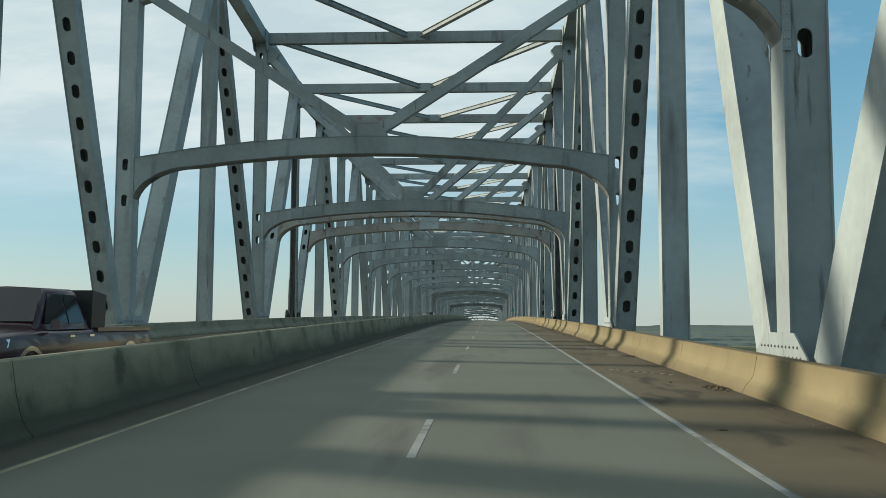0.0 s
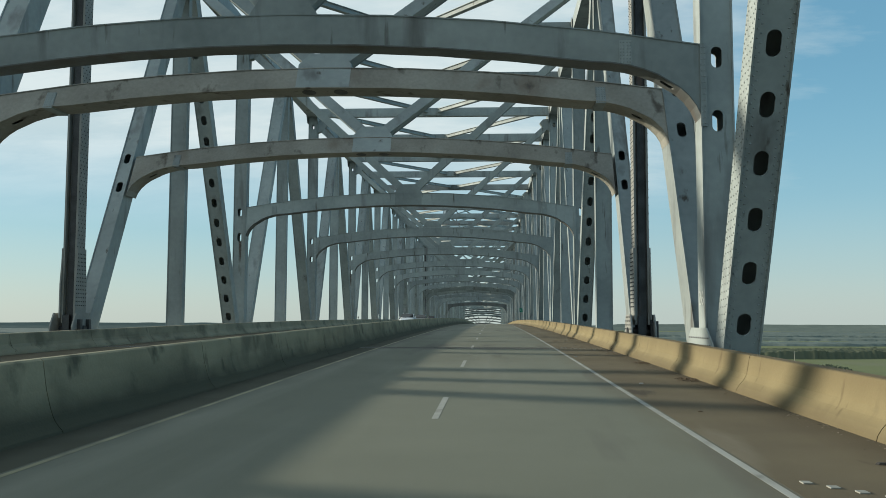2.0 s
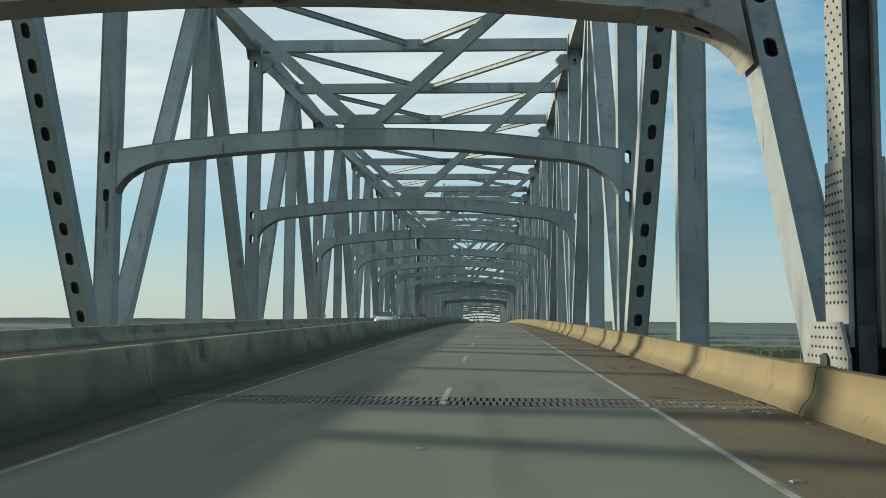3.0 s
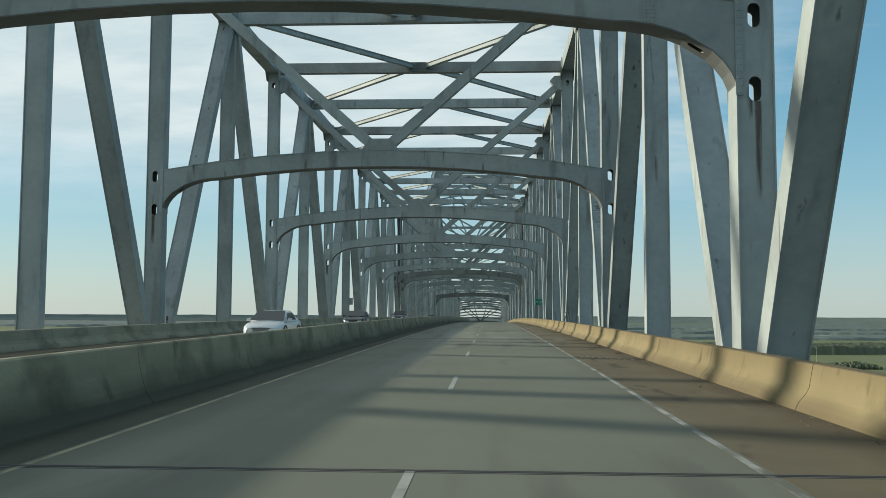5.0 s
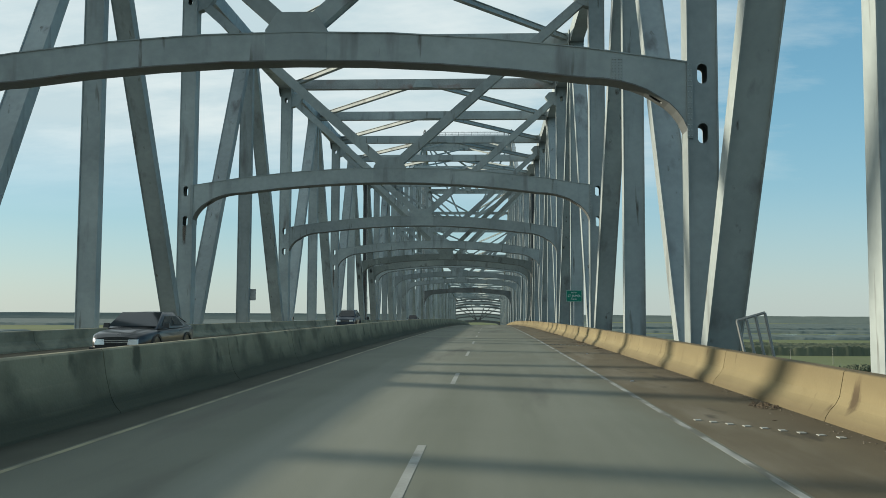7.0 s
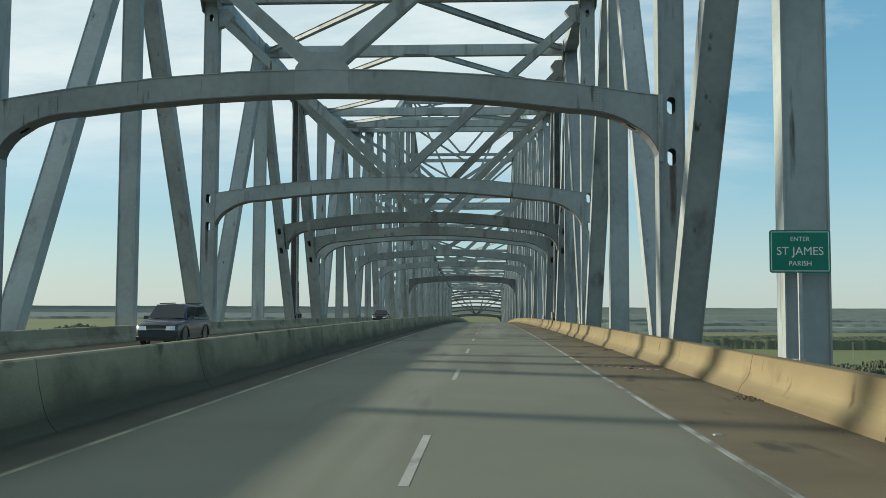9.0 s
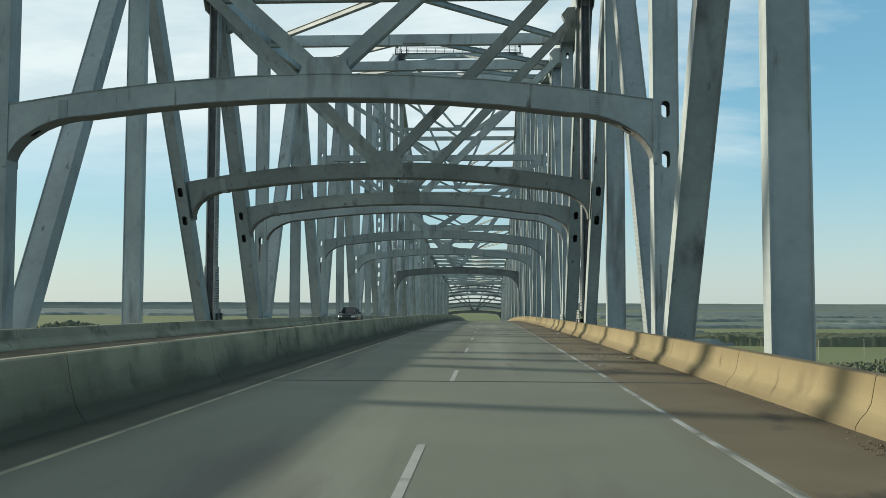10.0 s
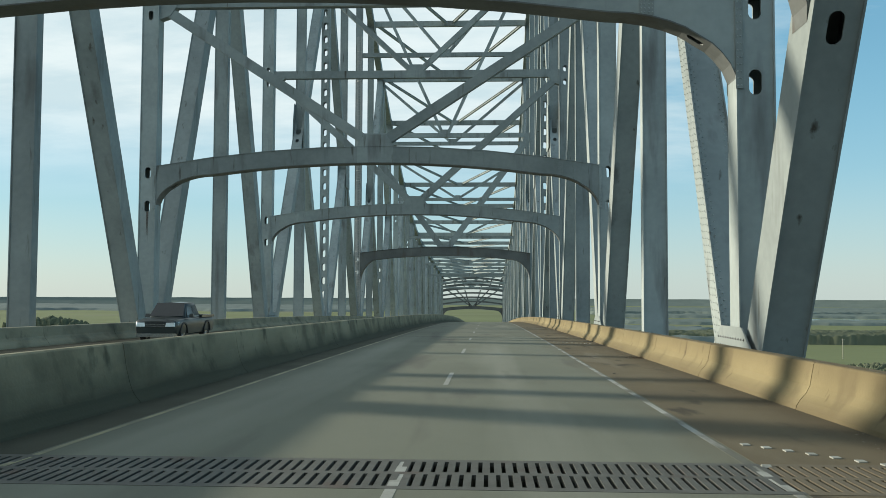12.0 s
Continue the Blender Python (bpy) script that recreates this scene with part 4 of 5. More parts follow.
EDGE = [(10.70, 0.0), (10.715, 0.06), (10.77, 0.15), (10.86, 0.25), (10.92, 0.36), (10.985, 0.70), (10.995, 0.72), (11.02, 0.732), (11.24, 0.732), (11.26, 0.71), (11.30, 0.0)]
MED_SIDE = [(0.40, 0.0), (0.385, 0.035), (0.345, 0.075), (0.295, 0.14), (0.25, 0.225), (0.215, 0.33), (0.155, 0.56), (0.095, 0.935), (0.06, 0.96)]
MEDIAN = MED_SIDE + [(-x, h) for x, h in MED_SIDE[::-1]]
for nm, outline, lab in (("barrier_right", EDGE, "sunlit tan concrete parapet with joints and stains"), ("barrier_left", [(-x, h) for x, h in EDGE][::-1], "stained concrete parapet with joints, greyed for the shaded side"), ("barrier_median", MEDIAN, "stained grey concrete median barrier with dark drips")):
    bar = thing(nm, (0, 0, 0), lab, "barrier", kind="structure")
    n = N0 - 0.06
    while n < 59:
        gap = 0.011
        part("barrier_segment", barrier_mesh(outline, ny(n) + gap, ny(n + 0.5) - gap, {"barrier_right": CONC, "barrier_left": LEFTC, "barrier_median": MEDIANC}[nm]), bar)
        n += 0.5
# the short closing block of the parapet beside the first hinge
g = Geo()
BLOCK = [(x - 0.014 if x < 11.1 else x + 0.014, h + (0.014 if h > 0.6 else 0.0)) for x, h in EDGE]
ya, yb = HINGE - 1.42, HINGE - 0.38
for (xa, ha), (xb, hb) in zip(BLOCK, BLOCK[1:] + BLOCK[:1]):
    g.face([(xa, ya, rise(ya) + ha), (xa, yb, rise(yb) + ha), (xb, yb, rise(yb) + hb), (xb, ya, rise(ya) + hb)])
g.face([(x, ya, rise(ya) + h) for x, h in BLOCK])
g.face([(x, yb, rise(yb) + h) for x, h in BLOCK[::-1]])
part("closing_block", g.mesh("closing_block", CONC), bpy.data.objects["barrier_right"], label="short concrete closing block at the hinge")


# ---- land below ----
LAND = material("river_plain", (0.178, 0.194, 0.092), (0.133, 0.150, 0.073), 0.95, 0.0, 0.004, 0.05, 0.0, ((0.18, 0.175, 0.12), 0.56, 0.003, (1, 1, 1)), 0.8, 0.1)
WOOD = material("far_woods", (0.115, 0.127, 0.083), (0.08, 0.092, 0.06), 0.95, 0.0, 0.01, 0.08, 0.0, None, 0.8, 0.1)
WATER = material("river_water", (0.10, 0.11, 0.10), (0.08, 0.09, 0.085), 0.15, 0.0, 0.01, 0.2, 0.0, None, 0.6, 0.5)
GZ = -43.0
g = Geo()
R = 4950.0
g.face([(R * math.cos(2 * math.pi * j / 96), 250 + R * math.sin(2 * math.pi * j / 96), GZ) for j in range(96)])
ground = tagged(new("ground", g.mesh("ground", LAND)), "flat green river plain with fields", "ground", kind="structure")


def sheet(name, pts, z, mat, label, cat):
    g = Geo()
    g.face([(x, y, z) for x, y in pts])
    return tagged(new(name, g.mesh(name, mat)), label, cat, kind="structure")


sheet("water", [(-4500, -300), (4500, -300), (4500, 330), (2500, 300), (700, 360), (-700, 360), (-2500, 280), (-4500, 330)], GZ + 0.15, WATER, "wide grey river under the bridge", "water")
sheet("water", [(520, 2090), (1500, 2060), (1500, 2140), (900, 2190), (540, 2160)], GZ + 0.15, WATER, "pale distant backwater beyond a tree belt", "water")


def woods(name, boxes, count, h0, h1, seed, label, mat):
    """Far trees as many uneven clumps in one mesh."""
    rng = random.Random(seed)
    g = Geo()
    total = sum(w for *_, w in boxes)
    for x0, x1, y0, y1, w in boxes:
        for _ in range(int(count * w / total)):
            x, y = rng.uniform(x0, x1), rng.uniform(y0, y1)
            far = max(abs(2 * (x - x0) / (x1 - x0) - 1), abs(2 * (y - y0) / (y1 - y0) - 1))
            h = rng.uniform(h0, h1) * (1.05 - 0.5 * far)
            r = h * rng.uniform(0.22, 0.42)
            a0 = rng.random() * 6
            k = 6
            lo, mid_, up = [], [], []
            for j in range(k):
                a = a0 + 2 * math.pi * j / k
                q = rng.uniform(0.7, 1.2)
                lo.append((x + r * 0.7 * q * math.cos(a), y + r * 0.7 * q * math.sin(a), GZ))
                mid_.append((x + r * q * math.cos(a), y + r * q * math.sin(a), GZ + h * rng.uniform(0.45, 0.6)))
                up.append((x + r * 0.55 * q * math.cos(a), y + r * 0.55 * q * math.sin(a), GZ + h * rng.uniform(0.8, 0.95)))
            i = len(g.v)
            g.v += lo + mid_ + up + [(x, y, GZ + h)]
            for j in range(k):
                b = (j + 1) % k
                g.f += [(i + j, i + b, i + k + b, i + k + j), (i + k + j, i + k + b, i + 2 * k + b, i + 2 * k + j), (i + 2 * k + j, i + 2 * k + b, i + 3 * k)]
    return tagged(new(name, g.mesh(name, mat)), label, "woods", kind="stuff")


def canopy(x0, x1, y0, y1, step, h0, h1, seed, mat, label):
    """A closed stretch of far woodland: an uneven leaf roof that falls to the ground at a ragged edge."""
    g = Geo()
    cols, rows = int((x1 - x0) / step), int((y1 - y0) / step)
    rng = random.Random(seed)
    for j in range(rows + 1):
        for i in range(cols + 1):
            x, y = x0 + i * step, y0 + j * step
            edge = min(i, cols - i, j, rows - j) * step
            q = noise.noise(Vector((x * 0.004 + seed, y * 0.004, seed))) * 0.9 + edge / 160 - 0.25
            h = h0 + (h1 - h0) * (0.5 + 0.5 * noise.noise(Vector((x * 0.03, y * 0.03, seed)))) + rng.uniform(-0.07, 0.07) * (h0 + h1)
            g.v.append((x + rng.uniform(-0.3, 0.3) * step, y + rng.uniform(-0.3, 0.3) * step, GZ + (h if q > 0 and edge > 0 else -0.5)))
    for j in range(rows):
        for i in range(cols):
            k = j * (cols + 1) + i
            g.f.append((k, k + 1, k + cols + 2, k + cols + 1))
    return tagged(new("far_woods", g.mesh("far_woods", mat, smooth=True)), label, "woods", kind="stuff")


# far woods carry the distance haze in a paler, greyer base colour
RIM = material("woods_tinted_for_haze", (0.145, 0.172, 0.152), (0.113, 0.138, 0.123), 0.95, 0.0, 0.01, 0.06, 0.0, None, 0.8, 0.1)
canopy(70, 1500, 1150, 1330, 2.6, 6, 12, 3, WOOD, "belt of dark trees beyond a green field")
PALE = material("woods_paled_for_haze", (0.155, 0.182, 0.168), (0.125, 0.15, 0.138), 0.95, 0.0, 0.01, 0.06, 0.0, None, 0.8, 0.1)
canopy(-3600, -260, 2700, 3900, 11, 5, 8, 4, PALE, "woods far across the plain, paled for haze")
canopy(260, 3000, 2500, 3500, 8, 6, 9, 5, RIM, "woods far across the plain, paled for haze")
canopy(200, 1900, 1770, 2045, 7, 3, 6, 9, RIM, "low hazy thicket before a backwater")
canopy(240, 2400, 2200, 2500, 8, 4, 7, 10, RIM, "woods far across the plain, paled for haze")
# added woods, their pale colour puts haze over the green plain here
canopy(-300, 300, 1180, 1650, 9, 5, 9, 12, PALE, "added woods past the bridge end, paled for haze")
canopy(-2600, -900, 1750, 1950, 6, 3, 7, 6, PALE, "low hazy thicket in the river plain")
woods("tree_clump", [(-600, -505, 1395, 1440, 1)], 170, 13, 20, 6, "small clump of trees in a green field", WOOD)
woods("tree_clump", [(231, 272, 832, 878, 1), (292, 335, 900, 930, 0.6)], 900, 3, 7, 7, "dark brush at the edge of a field", WOOD)
# the wooded rim of the plain
g = Geo()
rng = random.Random(8)
K = 720
for ring, (rad, hh) in enumerate(((4300, 17), (4600, 24), (4850, 30))):
    prev = None
    for j in range(K + 1):
        a = 2 * math.pi * j / K
        h = hh + 2.0 * noise.noise(Vector((math.cos(a) * 40, math.sin(a) * 40, ring))) + rng.uniform(-0.7, 0.7)
        p, q = Vector((rad * math.cos(a), 250 + rad * math.sin(a), GZ)), Vector(((rad + 60) * math.cos(a), 250 + (rad + 60) * math.sin(a), GZ + h))
        r = Vector(((rad + 180) * math.cos(a) * 0.99, 250 + (rad + 180) * math.sin(a) * 0.99, GZ))
        if prev:
            g.face([prev[0], p, q, prev[1]])
            g.face([prev[1], q, r, prev[2]])
        prev = (p, q, r)
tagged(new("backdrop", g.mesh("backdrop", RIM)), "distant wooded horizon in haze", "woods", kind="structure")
# piers
for pn in (PIER_A, PIER_B, N1):
    pier = thing("bridge_pier", (0, ny(pn), GZ), "tall concrete bridge pier in the river plain", "pier", "bridge piers")
    g = Geo()
    zt = rise(ny(pn)) - 4.8 - GZ
    for s in (-1, 1):
        g = Geo()
        g.tube((s * HALF, 0, 0), (s * HALF, 0, zt), 3.2, 20, 2.4)
        part("pier_shaft", g.mesh("pier_shaft", CONC), pier, (0, ny(pn), GZ))
    g = Geo()
    g.box(-HALF, HALF, -1.5, 1.5, zt - 5, zt - 1)
    part("cross_beam", g.mesh("cross_beam", CONC), pier, (0, ny(pn), GZ))


def utility_pole(x, y, h):
    """A timber pole with a crossarm in the fields."""
    p = thing("utility_pole", (x, y, GZ), "pale timber utility pole with a crossarm in a field", "utility pole", "utility poles")
    g = Geo()
    g.tube((0, 0, 0), (0, 0, h), 0.28, 8, 0.18)
    part("pole", g.mesh("pole", POLE), p, (x, y, GZ))
    g = Geo()
    g.box(-1.3, 1.3, -0.1, 0.1, h - 1.0, h - 0.75)
    part("crossarm", g.mesh("crossarm", POLE), p, (x, y, GZ))


POLE = material("weathered_timber", (0.42, 0.40, 0.34), (0.32, 0.30, 0.25), 0.9, 0.0, 2.0, 20.0, 0.1)
for x, y in ((269, 976), (382, 933), (318, 1010)):
    utility_pole(x, y, 15.0)


# ---- expansion joints ----
def finger_joint(n):
    y = ny(n)
    fj = thing("expansion_joint", (0, y, rise(y)), "worn steel finger expansion joint across the deck", "expansion joint", "expansion joints")
    for a, b in ((-0.75, -0.62), (-0.06, 0.06), (0.62, 0.75)):
        part("joint_plate", strip(-8.66, 8.66, y + a, y + b, 0.004, 0.05, PLATE, "joint_plate"), fj)
        for s in (-1, 1):
            x0, x1 = sorted((s * 8.662, s * 10.7))
            part("joint_plate", strip(x0, x1, y + a, y + b, 0.004, 0.05, DUSTY, "joint_plate"), fj, label="joint plate caked with brown dust")
    part("joint_trough", strip(-10.7, 10.7, y - 0.75, y + 0.75, -0.30, 0.02, RUBBER, "joint_trough"), fj, label="dark trough below the fingers")
    g = Geo()
    g.box(-0.036, 0.036, -0.28, 0.28, -0.05, 0.003)
    bar_mesh = g.mesh("finger", PLATE)
    dusty_bar = g.mesh("finger", DUSTY)
    rest = Geo()
    for k in range(-94, 95):
        for row in (-1, 1):
            x, yy = 0.113 * k + (0.0565 if row > 0 else 0), row * 0.34
            if abs(x) > 10.65:
                continue
            z = rise(y + yy) - rise(y)
            if x > 0.3:
                part("finger", dusty_bar if x > 8.66 else bar_mesh, fj, (x, y + yy, rise(y) + z))
            else:
                rest.box(x - 0.036, x + 0.036, yy - 0.28, yy + 0.28, z - 0.05, z + 0.003)
    tagged(part("far_fingers", rest.mesh("far_fingers", PLATE), fj, (0, y, rise(y))), kind="stuff")


for n in (0, 16):
    finger_joint(n)

# ---- drain slots in the shoulder ----
g = Geo()
g.box(-0.045, 0.045, -0.06, 0.06, 0.0, 0.012)
slot_mesh = g.mesh("slot_frame", PAINT)
for k in range(-2, 12):
    y0 = 22.4 + 30.13 * k
    drain = thing("deck_drain", (9.6, y0, rise(y0)), "slanting row of pale metal drain slots in the shoulder", "drain", "deck drains")
    for j in range(9):
        q = (j - 4) / 4
        x, y = 9.6 + 0.70 * q, y0 - 0.85 * q
        part("slot_frame", slot_mesh, drain, (x, y, rise(y)))



def pavement_marker(x, y, turn):
    """A low wedge-sided plastic lane marker."""
    g = Geo()
    g.hexa([(-0.055, -0.05, 0), (0.055, -0.05, 0), (0.055, 0.05, 0), (-0.055, 0.05, 0), (-0.04, -0.02, 0.02), (0.04, -0.02, 0.02), (0.04, 0.02, 0.02), (-0.04, 0.02, 0.02)])
    ob = new("pavement_marker", g.mesh("pavement_marker", PAINT))
    ob.location, ob.rotation_euler = (x, y, rise(y) + 0.001), (0, 0, turn)
    tagged(ob, "chipped white raised pavement marker on the deck", "pavement marker", "pavement markers")


for x, y, turn in ((8.73, 156.91, 0.1), (8.71, 292.99, -0.2), (8.82, 220.17, 0.15), (8.81, 76.09, 0.15), (5.11, 77.72, 0.0)):
    pavement_marker(x, y, turn)

# ---- signs ----
def bar_text(body, size, x, z, parent, y, mat):
    cu = bpy.data.curves.new("legend", "FONT")
    cu.body, cu.size, cu.align_x, cu.align_y, cu.extrude = body, size, "CENTER", "CENTER", 0.002
    tmp = bpy.data.objects.new("legend", cu)
    scene.collection.objects.link(tmp)
    me = bpy.data.meshes.new_from_object(tmp.evaluated_get(bpy.context.evaluated_depsgraph_get()))
    bpy.data.objects.remove(tmp)
    me.materials.clear()
    me.materials.append(mat)
    ob = part("legend", me, parent, (x, y, z), "white lettering")
    ob.rotation_euler = (radians(90), 0, 0)
    return ob


def road_sign(x, n, faces_us):
    y = ny(n) - 0.62
    z = rise(y)
    if faces_us:
        sg = thing("road_sign", (x, y, z), "green parish boundary sign with white lettering on a post", "road sign")
    else:
        y = ny(n) + 0.2
        sg = thing("road_sign", (x, y, z), "back of an unpainted metal road sign on a post", "road sign")
    g = Geo()
    w, h, c = 0.59, 0.42, 2.74
    o = []
    for sx, sz, a0 in ((1, 1, 0), (-1, 1, 90), (-1, -1, 180), (1, -1, 270)):
        for a in (0, 30, 60, 90):
            o.append((sx * (w - 0.05) + 0.05 * math.cos(radians(a0 + a)), sz * (h - 0.05) + 0.05 * math.sin(radians(a0 + a))))
    g.prism([(p, q + c) for p, q in o], -0.012, 0.0)
    part("panel", g.mesh("panel", GREEN if faces_us else GALV, mend=True), sg, (x, y, z))
    g = Geo()
    g.box(-0.035, 0.035, 0.0, 0.06, 0.2, c + h)
    part("post", g.mesh("post", GALV), sg, (x, y, z), "galvanised post")
    for zz_ in (0.55, 2.6):
        g = Geo()
        g.box(-0.09, 0.09, 0.06, 0.40, zz_, zz_ + 0.08)
        part("bracket", g.mesh("bracket", GALV), sg, (x, y, z))
    if faces_us:
        for x0, x1, z0, z1 in ((-w + 0.03, w - 0.03, h - 0.045, h - 0.03), (-w + 0.03, w - 0.03, -h + 0.03, -h + 0.045), (-w + 0.03, -w + 0.045, -h + 0.03, h - 0.03), (w - 0.045, w - 0.03, -h + 0.03, h - 0.03)):
            g = Geo()
            g.box(x0, x1, -0.016, -0.012, c + z0, c + z1)
            part("border", g.mesh("border", WHITE), sg, (x, y, z))
        for body, size, dz in (("ENTER", 0.125, 0.24), ("ST JAMES", 0.228, 0.0), ("PARISH", 0.14, -0.24)):
            bar_text(body, size, x, z + c + dz, sg, y - 0.014, WHITE)


road_sign(11.98, 11, True)
road_sign(-11.95, 11, False)
for body, n in (("24", -3), ("26", -1)):
    p = (HALF - 0.458, ny(n), rise(ny(n)) + 1.92)
    mark_on = thing("painted_number", p, "hand-painted white number on a grey steel post", "marking", "post numbers")
    bar_text(body, 0.56, p[0], p[2], mark_on, p[1], CHALK).rotation_euler = (radians(90), 0, radians(-90))

# ---- rust runs below the slots of some posts ----
def run_material():
    """Rust that thins out to bare paint at its ragged edges."""
    m = material("rust_run", (0.15, 0.088, 0.05), (0.10, 0.07, 0.048), 0.8, 0.0, 3.0, 20.0, 0.1, None, 0.9)
    n, l = m.node_tree.nodes, m.node_tree.links
    tcn, sp = n.new("ShaderNodeTexCoord"), n.new("ShaderNodeSeparateXYZ")
    l.new(tcn.outputs["Generated"], sp.inputs[0])

    def calc(op, a, b=0.0, c=0.0):
        q = n.new("ShaderNodeMath")
        q.operation = op
        for i, v in enumerate((a, b, c)):
            if isinstance(v, (int, float)):
                q.inputs[i].default_value = v
            else:
                l.new(v, q.inputs[i])
        return q.outputs[0]

    across = calc("SUBTRACT", 1.0, calc("ABSOLUTE", calc("MULTIPLY_ADD", sp.outputs[0], 2.0, -1.0)))
    nz = n.new("ShaderNodeTexNoise")
    nz.inputs["Scale"].default_value = 9.0
    g4, m4 = n.new("ShaderNodeNewGeometry"), n.new("ShaderNodeMapping")
    m4.inputs["Scale"].default_value = (2.0, 2.0, 0.25)
    l.new(g4.outputs["Position"], m4.inputs[0])
    l.new(m4.outputs[0], nz.inputs["Vector"])
    cover = calc("MULTIPLY", calc("MULTIPLY", across, calc("POWER", sp.outputs[2], 0.7)), calc("MULTIPLY_ADD", nz.outputs[0], 2.2, -0.25))
    cover = calc("MINIMUM", calc("MAXIMUM", cover, 0.0), 0.35)
    clear, mx = n.new("ShaderNodeBsdfTransparent"), n.new("ShaderNodeMixShader")
    l.new(cover, mx.inputs[0])
    l.new(clear.outputs[0], mx.inputs[1])
    l.new(n["Principled BSDF"].outputs[0], mx.inputs[2])
    l.new(mx.outputs[0], n["Material Output"].inputs[0])
    return m


RUST = run_material()
rng = random.Random(5)
for tr in [o for o in scene.objects if o.name.startswith("bridge_truss")]:
    for post in [c for c in tr.children if c.name.startswith("vertical")]:
        p = world_at(post)
        n = round((p.y - HINGE) / P)
        if not is_foot(n) or not -6 < n < 20 or rng.random() > 0.3:
            continue
        v = COL_SLOTS[1]
        ln, x0, w = rng.uniform(0.8, 2.4), rng.uniform(-0.08, 0.08), rng.uniform(0.07, 0.14)
        g = Geo()
        g.box(x0 - w, x0 + w, -0.359, -0.357, LOW + v - 0.3 - ln, LOW + v - 0.3)
        part("rust_stain", g.mesh("rust_stain", RUST), post, p)


# ---- walkway and beacon on the tower top ----
def tower_walk(n):
    p = high(n)
    w = thing("tower_walkway", (0, p.y, p.z + 0.5), "steel inspection walkway with railings on the tower top", "walkway")
    g = Geo()
    g.box(-11.6, 11.6, -0.45, 0.45, 0.0, 0.08)
    part("deck_plate", g.mesh("deck_plate", STEEL), w, (0, p.y, p.z + 0.5))
    for yy in (-0.42, 0.42):
        for zz_ in (0.55, 1.1):
            g = Geo()
            g.tube((-11.6, yy, zz_), (11.6, yy, zz_), 0.035, 6)
            part("rail", g.mesh("rail", DARK), w, (0, p.y, p.z + 0.5))
        g = Geo()
        g.box(-0.03, 0.03, yy - 0.03, yy + 0.03, 0.08, 1.1)
        pm = g.mesh("post", DARK)
        for j in range(14):
            part("post", pm, w, (-11.6 + 23.2 * j / 13, p.y, p.z + 0.5))
    for sx in (-1, 1):
        b = thing("beacon_lamp", (sx * 12.0, p.y, p.z + 0.5), "red aviation beacon on a small mast at the tower top", "lamp", "tower beacons")
        g = Geo()
        g.tube((0, 0, 0), (0, 0, 1.2), 0.09, 8)
        g.tube((0, 0, 1.2), (0, 0, 1.28), 0.3, 12)
        part("mast", g.mesh("mast", DARK), b, (sx * 12.0, p.y, p.z + 0.5))
        g = Geo()
        g.tube((0, 0, 1.28), (0, 0, 1.85), 0.26, 12, 0.2)
        part("lamp_glass", g.mesh("lamp_glass", DARK), b, (sx * 12.0, p.y, p.z + 0.5))
        # stepped bracket that carries the end of the walk
        for k, (half_w, zb) in enumerate(((1.15, -0.35), (0.8, -0.75), (0.45, -1.15))):
            g = Geo()
            g.box(sx * 11.2 - half_w, sx * 11.2 + half_w, -0.75, 0.75, zb, zb + 0.28)
            part("bracket_step", g.mesh("bracket_step", DARK), w, (0, p.y, p.z + 0.5), "dark steel bracket")
        for yy in (-0.7, 0.7):
            for xx in (-1.1, 0.0, 1.1):
                g = Geo()
                g.box(sx * 11.2 + xx - 0.06, sx * 11.2 + xx + 0.06, yy - 0.05, yy + 0.05, -0.1, 1.25)
                part("bracket_post", g.mesh("bracket_post", DARK), w, (0, p.y, p.z + 0.5))
    # sway portal plate girder under the walk
    g = Geo()
    g.box(-11.7, 11.7, -0.5, 0.5, -3.2, -1.4)
    part("girder", g.mesh("girder", STEEL), w, (0, p.y, p.z + 0.5))


for n in (PIER_A, PIER_B):
    tower_walk(n)


